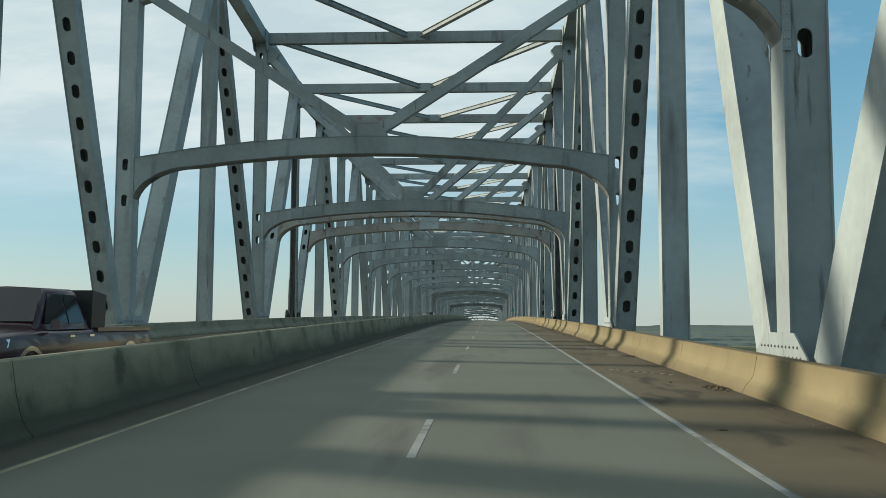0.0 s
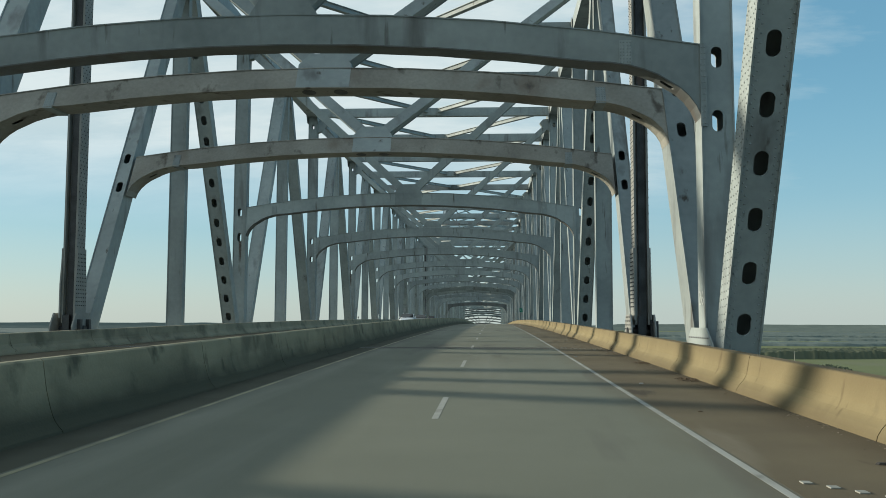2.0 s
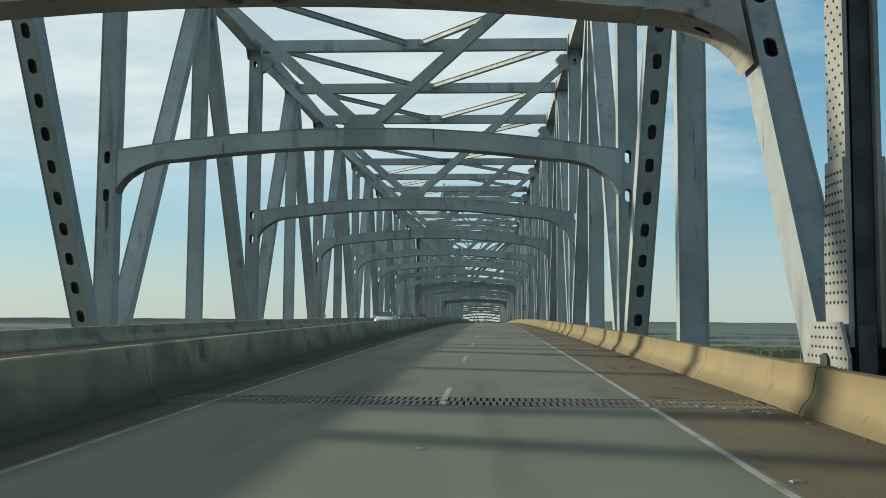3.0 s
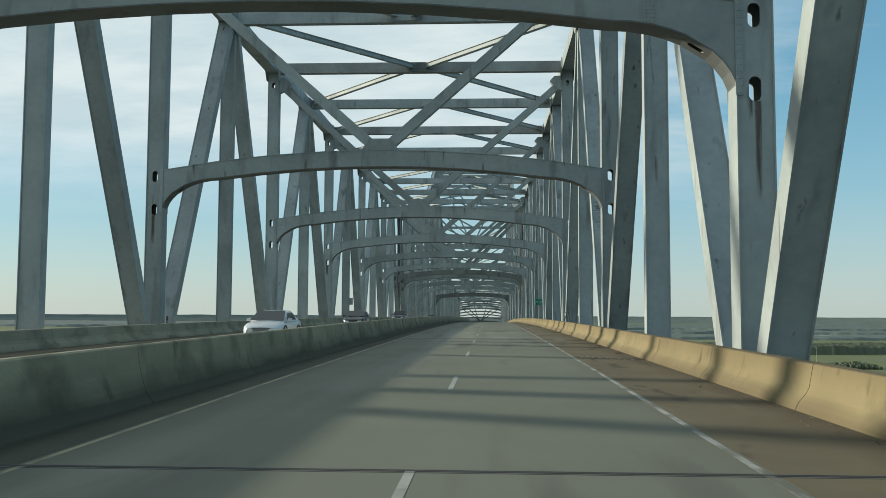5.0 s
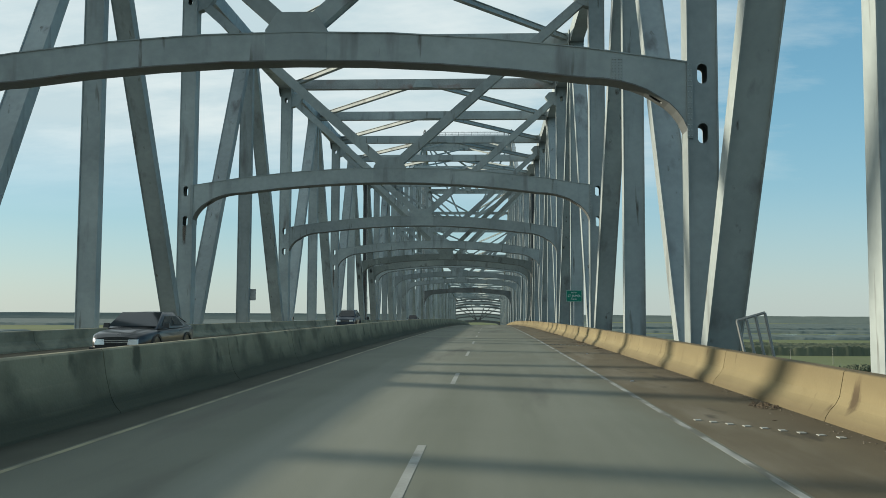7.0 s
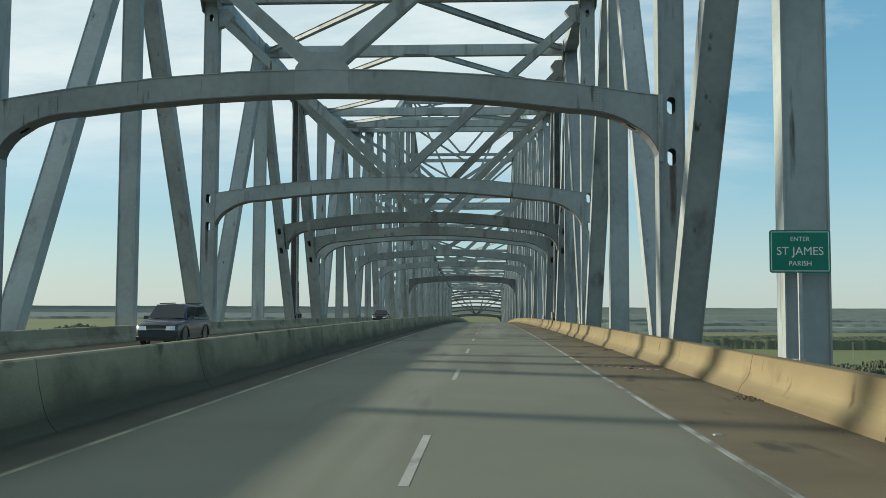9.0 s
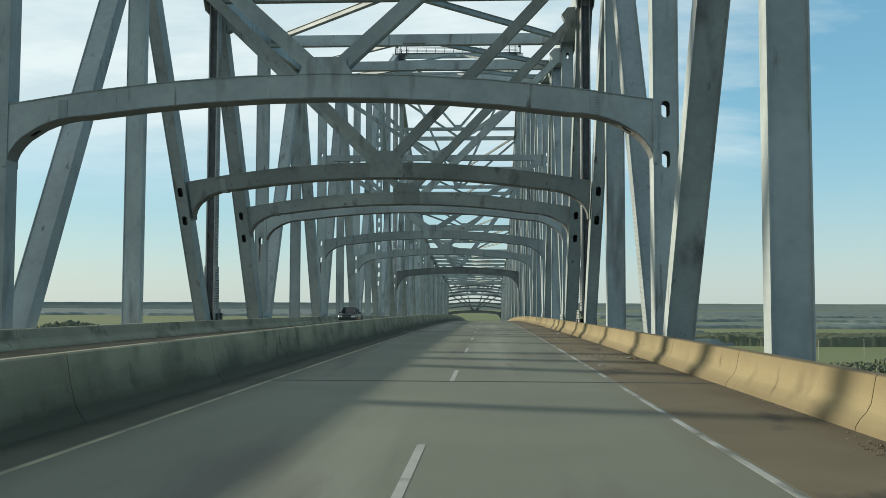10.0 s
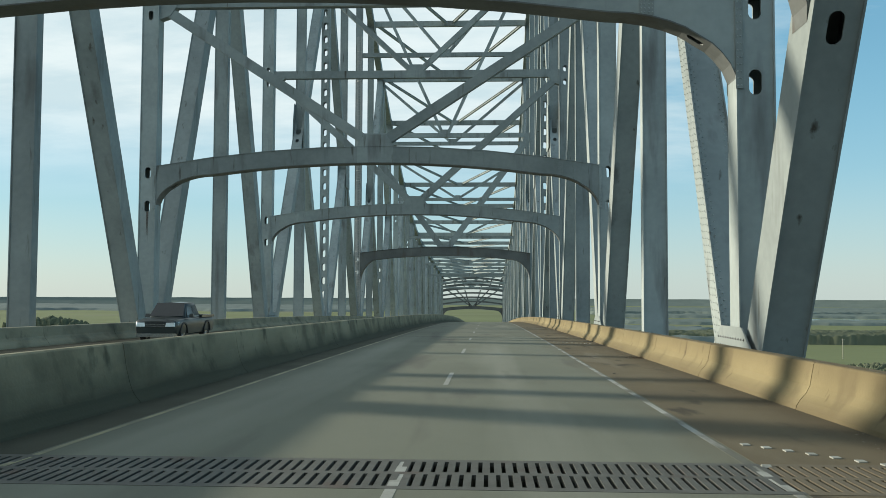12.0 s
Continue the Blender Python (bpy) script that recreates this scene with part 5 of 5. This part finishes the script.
def ladder(x, n, z0, z1):
    y = ny(n) - 0.55
    b = rise(y)
    la = thing("ladder", (x, y, b + z0), "caged steel ladder fixed to the tower post", "ladder")
    for s in (-0.22, 0.22):
        g = Geo()
        g.box(s - 0.04, s + 0.04, -0.03, 0.03, 0, z1 - z0)
        part("stile", g.mesh("stile", GALV), la, (x, y, b + z0))
    g = Geo()
    g.tube((-0.22, 0, 0), (0.22, 0, 0), 0.024, 6)
    rung = g.mesh("rung", GALV)
    for j in range(int((z1 - z0) / 0.35)):
        part("rung", rung, la, (x, y, b + z0 + 0.2 + 0.35 * j))
    g = Geo()
    k = 8
    for j in range(k):
        a, c = math.pi * j / k, math.pi * (j + 1) / k
        p, q = (0.38 * math.cos(a), -0.62 * math.sin(a)), (0.38 * math.cos(c), -0.62 * math.sin(c))
        g.hexa([(p[0], p[1], 0), (q[0], q[1], 0), (q[0] * 0.94, q[1] * 0.94, 0), (p[0] * 0.94, p[1] * 0.94, 0), (p[0], p[1], 0.05), (q[0], q[1], 0.05), (q[0] * 0.94, q[1] * 0.94, 0.05), (p[0] * 0.94, p[1] * 0.94, 0.05)])
    hoop = g.mesh("cage_hoop", GALV, mend=True)
    for j in range(int((z1 - z0 - 2.5) / 1.4)):
        part("cage_hoop", hoop, la, (x, y, b + z0 + 2.5 + 1.4 * j))
    for j in range(5):
        a = math.pi * (j + 0.5) / 5
        g = Geo()
        cx_, cy_ = 0.37 * math.cos(a), -0.605 * math.sin(a)
        g.box(cx_ - 0.03, cx_ + 0.03, cy_ - 0.012, cy_ + 0.012, 2.5, z1 - z0 - 0.2)
        part("cage_strap", g.mesh("cage_strap", GALV), la, (x, y, b + z0))


ladder(-12.05, PIER_B, 0.2, 40.0)


# ---- leaning access grille beside a diagonal ----
def access_gate(x, y, tilt, height):
    z = rise(y)
    gt = thing("access_gate", (x, y, z), "bent metal access gate leaning against the truss", "gate", "access gates")
    def member(a, b, r=0.035):
        g = Geo()
        g.tube(a, b, r, 6)
        return part("gate_bar", g.mesh("gate_bar", LINKM), gt, (x, y, z))
    w, t = 0.3, tilt
    for q in (0.0, 0.33, 0.66, 1.0):
        member((w * (2 * q - 1), 0, 0.1), (w * (2 * q - 1) - t, 0.1, height - 0.18 * (1 - q)))
    member((-w, 0, 0.12), (w, 0, 0.12))
    member((-w - t, 0.1, height - 0.18), (w - t, 0.1, height))


access_gate(11.85, 180.6, 0.25, 1.55)
access_gate(-11.75, 183.4, -0.25, 1.55)

# ---- litter along the parapet ----
rng = random.Random(12)


def litter(x, y, r, count):
    g = Geo()
    for _ in range(count):
        a, d = rng.random() * 6.28, r * rng.random() ** 0.7
        px, py = d * math.cos(a) * 0.45, d * math.sin(a)
        if x + px > 10.69:
            px = 10.69 - x - rng.random() * 0.1
        s, h = rng.uniform(0.015, 0.05), rng.uniform(0.005, 0.06) * (1 - d / r * 0.7)
        w = rng.random() * 6.28
        i = len(g.v)
        dz = rise(y + py) - rise(y) + 0.004
        for j in range(4):
            g.v.append((px + s * rng.uniform(0.6, 1.4) * math.cos(w + 1.57 * j), py + s * rng.uniform(0.6, 1.6) * math.sin(w + 1.57 * j), dz))
        g.v.append((px, py, dz + h))
        g.f += [(i, i + 1, i + 4), (i + 1, i + 2, i + 4), (i + 2, i + 3, i + 4), (i + 3, i, i + 4)]
    ob = new("leaf_litter", g.mesh("leaf_litter", DEBRIS))
    ob.location = (x, y, rise(y))
    tagged(ob, "heap of dry leaves and grit against the parapet", "litter", "litter heaps", "stuff")


for x, y in ((10.45, 66.0), (10.55, 53.2), (10.5, 72.5), (10.5, 97.0), (10.4, 146.0), (10.45, 152.5), (10.5, 176.0), (10.5, 199.5), (10.45, 206.5), (10.55, 225.0), (10.5, 244.0), (10.45, 262.0), (10.5, 29.5), (10.5, 18.0), (10.55, 284.0), (10.5, 312.0)):
    litter(x, y, rng.uniform(0.35, 0.9), rng.randint(50, 130))
# grit and scraps blown into a line along the parapet's foot
GRIT = material("pale_grit", (0.24, 0.21, 0.16), (0.045, 0.038, 0.026), 0.95, 0.0, 9.0, 60.0, 0.2)
for y0, y1, count in ((4, 90, 1500), (90, 180, 1500), (180, 330, 2200)):
    g = Geo()
    for _ in range(count):
        y = rng.uniform(y0, y1)
        if noise.noise(Vector((y * 0.16, 3.0, 0))) < rng.uniform(-0.5, 0.35):
            continue
        x = 10.66 - abs(rng.gauss(0, 0.22)) ** 1.2
        s_, w, b = rng.uniform(0.008, 0.026), rng.random() * 6.28, rise(y) + 0.003
        i = len(g.v)
        for j in range(4):
            g.v.append((x + s_ * rng.uniform(0.6, 1.3) * math.cos(w + 1.57 * j), y + s_ * rng.uniform(0.7, 2.2) * math.sin(w + 1.57 * j), b))
        g.v.append((x, y, b + s_ * rng.uniform(0.2, 0.6)))
        g.f += [(i, i + 1, i + 4), (i + 1, i + 2, i + 4), (i + 2, i + 3, i + 4), (i + 3, i, i + 4)]
    tagged(new("grit", g.mesh("grit", GRIT)), "pale grit and leaf scraps along the parapet's foot", "grit", kind="stuff")
for k in range(26):
    x, y = rng.uniform(8.9, 10.5), rng.uniform(8, 330)
    g = Geo()
    w, l, h = rng.uniform(0.02, 0.05), rng.uniform(0.04, 0.12), rng.uniform(0.01, 0.03)
    pts = [(w * math.cos(a) * rng.uniform(0.6, 1.2), l * math.sin(a) * rng.uniform(0.6, 1.2)) for a in (0.3, 1.4, 2.5, 3.6, 4.7, 5.8)]
    i = 6
    g.v = [(a, b, 0.002) for a, b in pts] + [(a * 0.7, b * 0.7, h) for a, b in pts]
    g.f = [tuple(range(5, -1, -1)), tuple(range(6, 12))] + [(j, (j + 1) % 6, 6 + (j + 1) % 6, 6 + j) for j in range(6)]
    ob = new("road_debris", g.mesh("road_debris", rng.choice((RUBBER, GALV, DEBRIS))))
    ob.location, ob.rotation_euler = (x, y, rise(y)), (0, 0, rng.random() * 3)
    tagged(ob, "small scrap of debris on the shoulder", "debris", "shoulder debris")


def marker_post(n):
    """A small dark fitting on the outer parapet between the inclined members."""
    y = ny(n) - 0.9
    m = thing("marker_post", (-11.14, y, rise(y) + 0.73), "small black marker fitting on top of the shaded parapet", "marker", "parapet markers")
    at = (-11.14, y, rise(y) + 0.73)
    g = Geo()
    g.tube((0, 0, 0), (0, 0, 0.16), 0.035, 8)
    part("stem", g.mesh("stem", BLACKP), m, at)
    g = Geo()
    g.tube((0, 0, 0.16), (0, 0, 0.38), 0.075, 10, 0.06)
    part("head", g.mesh("head", BLACKP), m, at)


for n in (6, 12):
    marker_post(n)
y = 181.2
rod = thing("delineator_rod", (-11.14, y, rise(y) + 0.73), "thin white leaning rod on the shaded parapet", "rod")
g = Geo()
g.tube((0, 0, 0), (0.05, 0.3, 0.72), 0.03, 8)
part("rod_shaft", g.mesh("rod_shaft", WHITE), rod, (-11.14, y, rise(y) + 0.73))
g = Geo()
g.box(-0.05, 0.15, 0.25, 0.36, 0.70, 0.76)
part("rod_cap", g.mesh("rod_cap", WHITE), rod, (-11.14, y, rise(y) + 0.73))


# ---- vehicles ----
def loft(sections, mat, name, close=True):
    """A shell through cross sections, each a list of places."""
    g = Geo()
    k = len(sections[0])
    for s in sections:
        g.v += [tuple(p) for p in s]
    for j in range(len(sections) - 1):
        for i in range(k if close else k - 1):
            b = (i + 1) % k
            g.f.append((j * k + i, j * k + b, (j + 1) * k + b, (j + 1) * k + i))
    if close:
        g.f.append(tuple(range(k - 1, -1, -1)))
        g.f.append(tuple(range((len(sections) - 1) * k, len(sections) * k)))
    me = g.mesh(name, mat, smooth=True, mend=True)
    me.set_sharp_from_angle(angle=radians(38))
    return me


def wheel_meshes(r, w):
    key = ("wheel", r, w)
    if key not in MESHES:
        g = Geo()
        k, prof = 28, ((0.62, 0.42), (0.93, 0.5), (1.0, 0.36), (1.0, -0.36), (0.93, -0.5), (0.62, -0.42))
        for j in range(k):
            a, b = 2 * math.pi * j / k, 2 * math.pi * (j + 1) / k
            for (ra, xa), (rb, xb) in zip(prof, prof[1:]):
                g.face([(w * xa, r * ra * math.cos(a), r * ra * math.sin(a)), (w * xb, r * rb * math.cos(a), r * rb * math.sin(a)), (w * xb, r * rb * math.cos(b), r * rb * math.sin(b)), (w * xa, r * ra * math.cos(b), r * ra * math.sin(b))])
        tyre = g.mesh("tyre", TYRE, smooth=True, mend=True)
        g = Geo()
        g.tube((-w * 0.36, 0, 0), (w * 0.36, 0, 0), r * 0.62, 24)
        for j in range(5):
            a = 2 * math.pi * j / 5
            c = Vector((0, math.cos(a), math.sin(a)))
            t = Vector((0, -math.sin(a), math.cos(a)))
            for sx in (-1, 1):
                x0, x1 = sx * w * 0.36, sx * w * 0.44
                g.hexa([Vector((x0, 0, 0)) + c * r * 0.1 - t * r * 0.07, Vector((x0, 0, 0)) + c * r * 0.1 + t * r * 0.07, Vector((x0, 0, 0)) + c * r * 0.58 + t * r * 0.09, Vector((x0, 0, 0)) + c * r * 0.58 - t * r * 0.09,
                        Vector((x1, 0, 0)) + c * r * 0.1 - t * r * 0.05, Vector((x1, 0, 0)) + c * r * 0.1 + t * r * 0.05, Vector((x1, 0, 0)) + c * r * 0.58 + t * r * 0.07, Vector((x1, 0, 0)) + c * r * 0.58 - t * r * 0.07])
        MESHES[key] = (tyre, g.mesh("rim", CHROME))
    return MESHES[key]


def add_wheel(v, x, y, z, r, w):
    tyre, rim = wheel_meshes(r, w)
    e = part("wheel", None, v, (x, y, z))
    part("tyre", tyre, e, (x, y, z))
    part("rim", rim, e, (x, y, z))


def passenger_car(name, x, y, label, category, paint, lower, cabin, half, wheels, radius, grille, bed=None):
    """A car that faces the bridge's start. lower: (distance from the nose, underside, shoulder, half width share); cabin: (distance, base, roof, half widths at both)."""
    z = rise(y)
    v = thing(name, (x, y, z), label, category, "oncoming vehicles")
    at = (x, y, z)
    secs = []
    for d, zb, zt, s in lower:
        w = half * s
        side = [(0.90, zb), (0.965, zb + 0.05), (0.985, zb + (zt - zb) * 0.3), (1.0, zb + (zt - zb) * 0.55), (0.99, zt - 0.16), (0.965, zt - 0.085), (0.91, zt - 0.03), (0.80, zt), (0.5, zt + 0.025), (0.0, zt + 0.035)]
        secs.append([(-w * k, d, h) for k, h in side] + [(w * k, d, h) for k, h in side[-2::-1]])
    part("body", loft(secs, paint, "body"), v, at)
    secs = []
    for d, zb, zt, wb, wt in cabin:
        secs.append([(-wb, d, zb), (-wt - (wb - wt) * 0.1, d, zt - 0.08), (-wt * 0.9, d, zt - 0.01), (0, d, zt + 0.02), (wt * 0.9, d, zt - 0.01), (wt + (wb - wt) * 0.1, d, zt - 0.08), (wb, d, zb)])
    # windscreen, roof and rear screen as one shell, with glass laid on
    part("cabin", loft(secs, paint, "cabin"), v, at)
    def pane(nm, pts, push, lift=0.006):
        c = [Vector(p) for p in pts]
        n = (c[1] - c[0]).cross(c[2] - c[0]).normalized()
        if n.dot(Vector(push)) < 0:
            n = -n
        g = Geo()
        g.hexa([p + n * lift for p in c] + [p + n * (lift + 0.008) for p in c])
        part(nm, g.mesh(nm, TINT, mend=True), v, at, "dark tinted glass")
    (d0, b0, t0, wb0, wt0), (d1, b1, t1, wb1, wt1) = cabin[0], cabin[1]
    f = lambda a, b, q: a + (b - a) * q
    # the windscreen runs from the first section's base to the second section's roof
    ga, gb = 0.05, 0.94
    pane("windscreen", [(-wt0 * 0.95, f(d0, d1, ga), f(t0, t1, ga) + 0.02), (wt0 * 0.95, f(d0, d1, ga), f(t0, t1, ga) + 0.02), (wt1 * 0.95, f(d0, d1, gb), f(t0, t1, gb) + 0.02), (-wt1 * 0.95, f(d0, d1, gb), f(t0, t1, gb) + 0.02)], (0, -1, 0.5), 0.006)
    (d2, b2, t2, wb2, wt2), (d3, b3, t3, wb3, wt3) = cabin[-2], cabin[-1]
    pane("rear_window", [(-wb3 * 0.9, d3, t3 + 0.02), (wb3 * 0.9, d3, t3 + 0.02), (wt2 * 0.9, d2 + 0.04, t2 - 0.06), (-wt2 * 0.9, d2 + 0.04, t2 - 0.06)], (0, 1, 0.5), 0.022)
    mid_d = (d1 + d2) / 2
    for s in (-1, 1):
        z0_, z1_ = b1 + (t1 - b1) * 0.16, t1 - 0.12
        lo_, hi_ = f(wb1, wt1, 0.16), f(wb1, wt1, 0.86)
        pane("side_window", [(s * lo_, f(d0, d1, 0.42), z0_), (s * lo_, mid_d - 0.03, z0_), (s * hi_, mid_d - 0.03, z1_), (s * hi_, d1 + 0.02, z1_)], (s, 0, 0.1))
        pane("side_window", [(s * lo_, mid_d + 0.03, z0_), (s * lo_, f(d2, d3, 0.35), z0_), (s * hi_, d2 - 0.02, z1_), (s * hi_, mid_d + 0.03, z1_)], (s, 0, 0.1))
        # mirror, headlamp, tail lamp
        g = Geo()
        xm = s * (half + 0.06)
        g.hexa([(xm - 0.1, d0 + 0.35, b1 + 0.02), (xm + 0.1, d0 + 0.35, b1 + 0.02), (xm + 0.1, d0 + 0.47, b1 + 0.02), (xm - 0.1, d0 + 0.47, b1 + 0.02), (xm - 0.08, d0 + 0.37, b1 + 0.17), (xm + 0.08, d0 + 0.37, b1 + 0.17), (xm + 0.08, d0 + 0.46, b1 + 0.17), (xm - 0.08, d0 + 0.46, b1 + 0.17)])
        part("mirror", g.mesh("mirror", paint), v, at)
        zl, wl2 = lower[1][2], half * lower[1][3]
        g = Geo()
        wf, d1_ = half * lower[0][3], lower[1][0]
        g.hexa([(s * wf * 0.52, -0.04, zl - 0.27), (s * wf * 0.99, -0.02, zl - 0.27), (s * wl2 * 1.012, d1_ + 0.2, zl - 0.22), (s * wl2 * 0.6, d1_ + 0.2, zl - 0.24),
                (s * wf * 0.56, -0.025, zl - 0.11), (s * wf * 0.97, -0.01, zl - 0.11), (s * wl2 * 1.008, d1_ + 0.26, zl - 0.08), (s * wl2 * 0.6, d1_ + 0.2, zl - 0.08)])
        part("headlamp", g.mesh("headlamp", LENS), v, at, "clear headlamp")
    g = Geo()
    zg0, zg1, wg = grille
    g.hexa([(-wg, -0.015, zg0), (wg, -0.015, zg0), (wg, 0.1, zg0), (-wg, 0.1, zg0), (-wg * 1.05, -0.012, zg1), (wg * 1.05, -0.012, zg1), (wg * 1.05, 0.1, zg1), (-wg * 1.05, 0.1, zg1)])
    front = part("grille", g.mesh("grille", BLACKP), v, at, "black grille")
    for q in (0.25, 0.6):
        g = Geo()
        h = zg0 + (zg1 - zg0) * q
        g.box(-wg * 0.96, wg * 0.96, -0.026, -0.012, h, h + 0.018)
        part("grille_bar", g.mesh("grille_bar", CHROME), front, at)
    g = Geo()
    g.hexa([(-half * 0.9, -0.03, 0.26), (half * 0.9, -0.03, 0.26), (half * 0.95, 0.2, 0.24), (-half * 0.95, 0.2, 0.24), (-half * 0.9, -0.03, 0.40), (half * 0.9, -0.03, 0.40), (half * 0.95, 0.2, 0.42), (-half * 0.95, 0.2, 0.42)])
    part("bumper", g.mesh("bumper", BLACKP if bed is None else CHROME), v, at)
    for wy in wheels:
        for s in (-1, 1):
            add_wheel(v, x + s * (half - 0.13), y + wy, rise(y + wy) + radius, radius, 0.23)
            g = Geo()
            k = 14
            for j in range(k):
                a, b = math.pi * j / k, math.pi * (j + 1) / k
                ra, rb = radius + 0.05, radius + 0.13
                xx0, xx1 = s * (half - 0.02), s * (half + 0.025)
                p = []
                for xx in (xx0, xx1):
                    p += [(xx, wy + ra * math.cos(a), radius + ra * math.sin(a)), (xx, wy + rb * math.cos(a), radius + rb * math.sin(a)), (xx, wy + rb * math.cos(b), radius + rb * math.sin(b)), (xx, wy + ra * math.cos(b), radius + ra * math.sin(b))]
                g.hexa(p)
            part("wheel_arch", g.mesh("wheel_arch", CHROME if bed and x > -4 else BLACKP, mend=True), v, at)
    if bed:
        b0_, b1_, zb_, h_ = bed
        for s in (-1, 1):
            g = Geo()
            g.box(min(s * half * 0.86, s * half * 0.99), max(s * half * 0.86, s * half * 0.99), b0_, b1_, zb_, zb_ + h_)
            part("bed_side", g.mesh("bed_side", paint), v, at)
        g = Geo()
        g.box(-half * 0.86, half * 0.86, b1_ - 0.08, b1_, zb_, zb_ + h_)
        part("tailgate", g.mesh("tailgate", paint), v, at)
    return v


PEARL = car_paint("white_car_paint", (0.72, 0.74, 0.76), (0.66, 0.68, 0.70))
INK = car_paint("black_car_paint", (0.015, 0.017, 0.019), (0.022, 0.024, 0.026))
NAVY = car_paint("dark_blue_car_paint", (0.03, 0.042, 0.065), (0.024, 0.034, 0.052))
SLATE = car_paint("dark_green_grey_paint", (0.026, 0.034, 0.034), (0.02, 0.026, 0.026))
SEDAN_LOW = [(0.0, 0.30, 0.68, 0.74), (0.10, 0.24, 0.75, 0.86), (0.28, 0.21, 0.82, 0.95), (0.7, 0.19, 0.89, 1.0), (1.4, 0.19, 0.95, 1.0), (2.6, 0.19, 0.97, 1.0), (3.9, 0.19, 1.01, 1.0), (4.45, 0.24, 1.02, 0.97), (4.7, 0.34, 0.96, 0.86)]
SEDAN_CAB = [(1.15, 0.92, 0.96, 0.84, 0.81), (2.05, 0.94, 1.45, 0.86, 0.68), (3.10, 0.95, 1.46, 0.86, 0.68), (4.15, 0.98, 1.06, 0.83, 0.76)]
passenger_car("car", -4.3, 153.5, "white four-door saloon car on the opposite carriageway", "car", PEARL, SEDAN_LOW, SEDAN_CAB, 0.90, (0.92, 3.72), 0.33, (0.52, 0.66, 0.42))
passenger_car("car", -5.3, 187.4, "black four-door car on the opposite carriageway", "car", INK, SEDAN_LOW, SEDAN_CAB, 0.91, (0.92, 3.72), 0.33, (0.50, 0.66, 0.45))
SUV_LOW = [(0.0, 0.36, 0.84, 0.82), (0.12, 0.28, 0.94, 0.95), (0.6, 0.24, 1.03, 1.0), (1.15, 0.24, 1.08, 1.0), (2.6, 0.24, 1.09, 1.0), (4.1, 0.24, 1.10, 1.0), (4.45, 0.34, 1.06, 0.94)]
SUV_CAB = [(1.05, 1.05, 1.09, 0.82, 0.78), (1.75, 1.06, 1.70, 0.85, 0.64), (3.9, 1.08, 1.72, 0.85, 0.64), (4.38, 1.08, 1.14, 0.80, 0.74)]
suv = passenger_car("suv", -7.4, 244.2, "dark blue sport utility car with roof rails", "car", NAVY, SUV_LOW, SUV_CAB, 0.91, (0.88, 3.52), 0.36, (0.66, 0.80, 0.50))
for s in (-1, 1):
    g = Geo()
    g.tube((s * 0.575, 1.95, 1.735), (s * 0.575, 3.85, 1.755), 0.022, 8)
    part("roof_rail", g.mesh("roof_rail", BLACKP), suv, world_at(suv))
PICK_LOW = [(0.0, 0.42, 0.98, 0.90), (0.1, 0.36, 1.08, 0.97), (0.6, 0.34, 1.13, 1.0), (1.5, 0.34, 1.16, 1.0), (3.6, 0.34, 1.17, 1.0), (5.6, 0.38, 1.16, 1.0), (5.8, 0.45, 1.14, 0.97)]
PICK_CAB = [(1.42, 1.13, 1.17, 0.90, 0.86), (2.05, 1.14, 1.86, 0.93, 0.70), (3.45, 1.15, 1.87, 0.93, 0.70), (3.72, 1.15, 1.24, 0.91, 0.82)]
passenger_car("pickup_truck", -7.6, 320.4, "dark green-grey pickup truck on the opposite carriageway", "pickup truck", SLATE, [(d * 0.88, a * 0.9, b * 0.88, w) for d, a, b, w in PICK_LOW], [(d * 0.88, a * 0.88, b * 0.88, w * 0.88, v * 0.88) for d, a, b, w, v in PICK_CAB], 0.89, (0.9, 4.0), 0.36, (0.64, 0.85, 0.44), (3.3, 5.08, 0.99, 0.1))

MAROON = car_paint("maroon_car_paint", (0.045, 0.014, 0.022), (0.035, 0.011, 0.018))
crew = passenger_car("pickup_truck", -2.95, 13.85, "maroon crew-cab pickup truck with a black tool box", "pickup truck", MAROON, [(d + (0.85 if d > 3.7 else 0), a, b + 0.06, w) for d, a, b, w in PICK_LOW], [(d * 0.98, a + 0.06, b + 0.12, w, v) for d, a, b, w, v in ((1.42, 1.13, 1.17, 0.90, 0.86), (2.05, 1.14, 1.86, 0.93, 0.70), (3.25, 1.15, 1.87, 0.93, 0.70), (3.55, 1.15, 1.24, 0.91, 0.82))], 1.0, (1.0, 5.35), 0.40, (0.72, 0.96, 0.62), (3.72, 6.63, 1.15, 0.08))
cat_ = world_at(crew)
g = Geo()
g.hexa([(-0.9, 3.6, 1.2), (0.9, 3.6, 1.2), (0.9, 4.25, 1.2), (-0.9, 4.25, 1.2), (-0.92, 3.58, 1.98), (0.92, 3.58, 1.98), (0.92, 4.25, 1.9), (-0.92, 4.25, 1.9)])
part("tool_box", g.mesh("tool_box", BLACKP), crew, cat_, "black tool box in the bed")
for d in (2.55, 3.4):
    for s in (-1, 1):
        g = Geo()
        g.box(s * 1.0 - 0.02, s * 1.0 + 0.02, d - 0.1, d + 0.1, 1.06, 1.10)
        part("door_handle", g.mesh("door_handle", CHROME), crew, cat_, "chrome door handle")
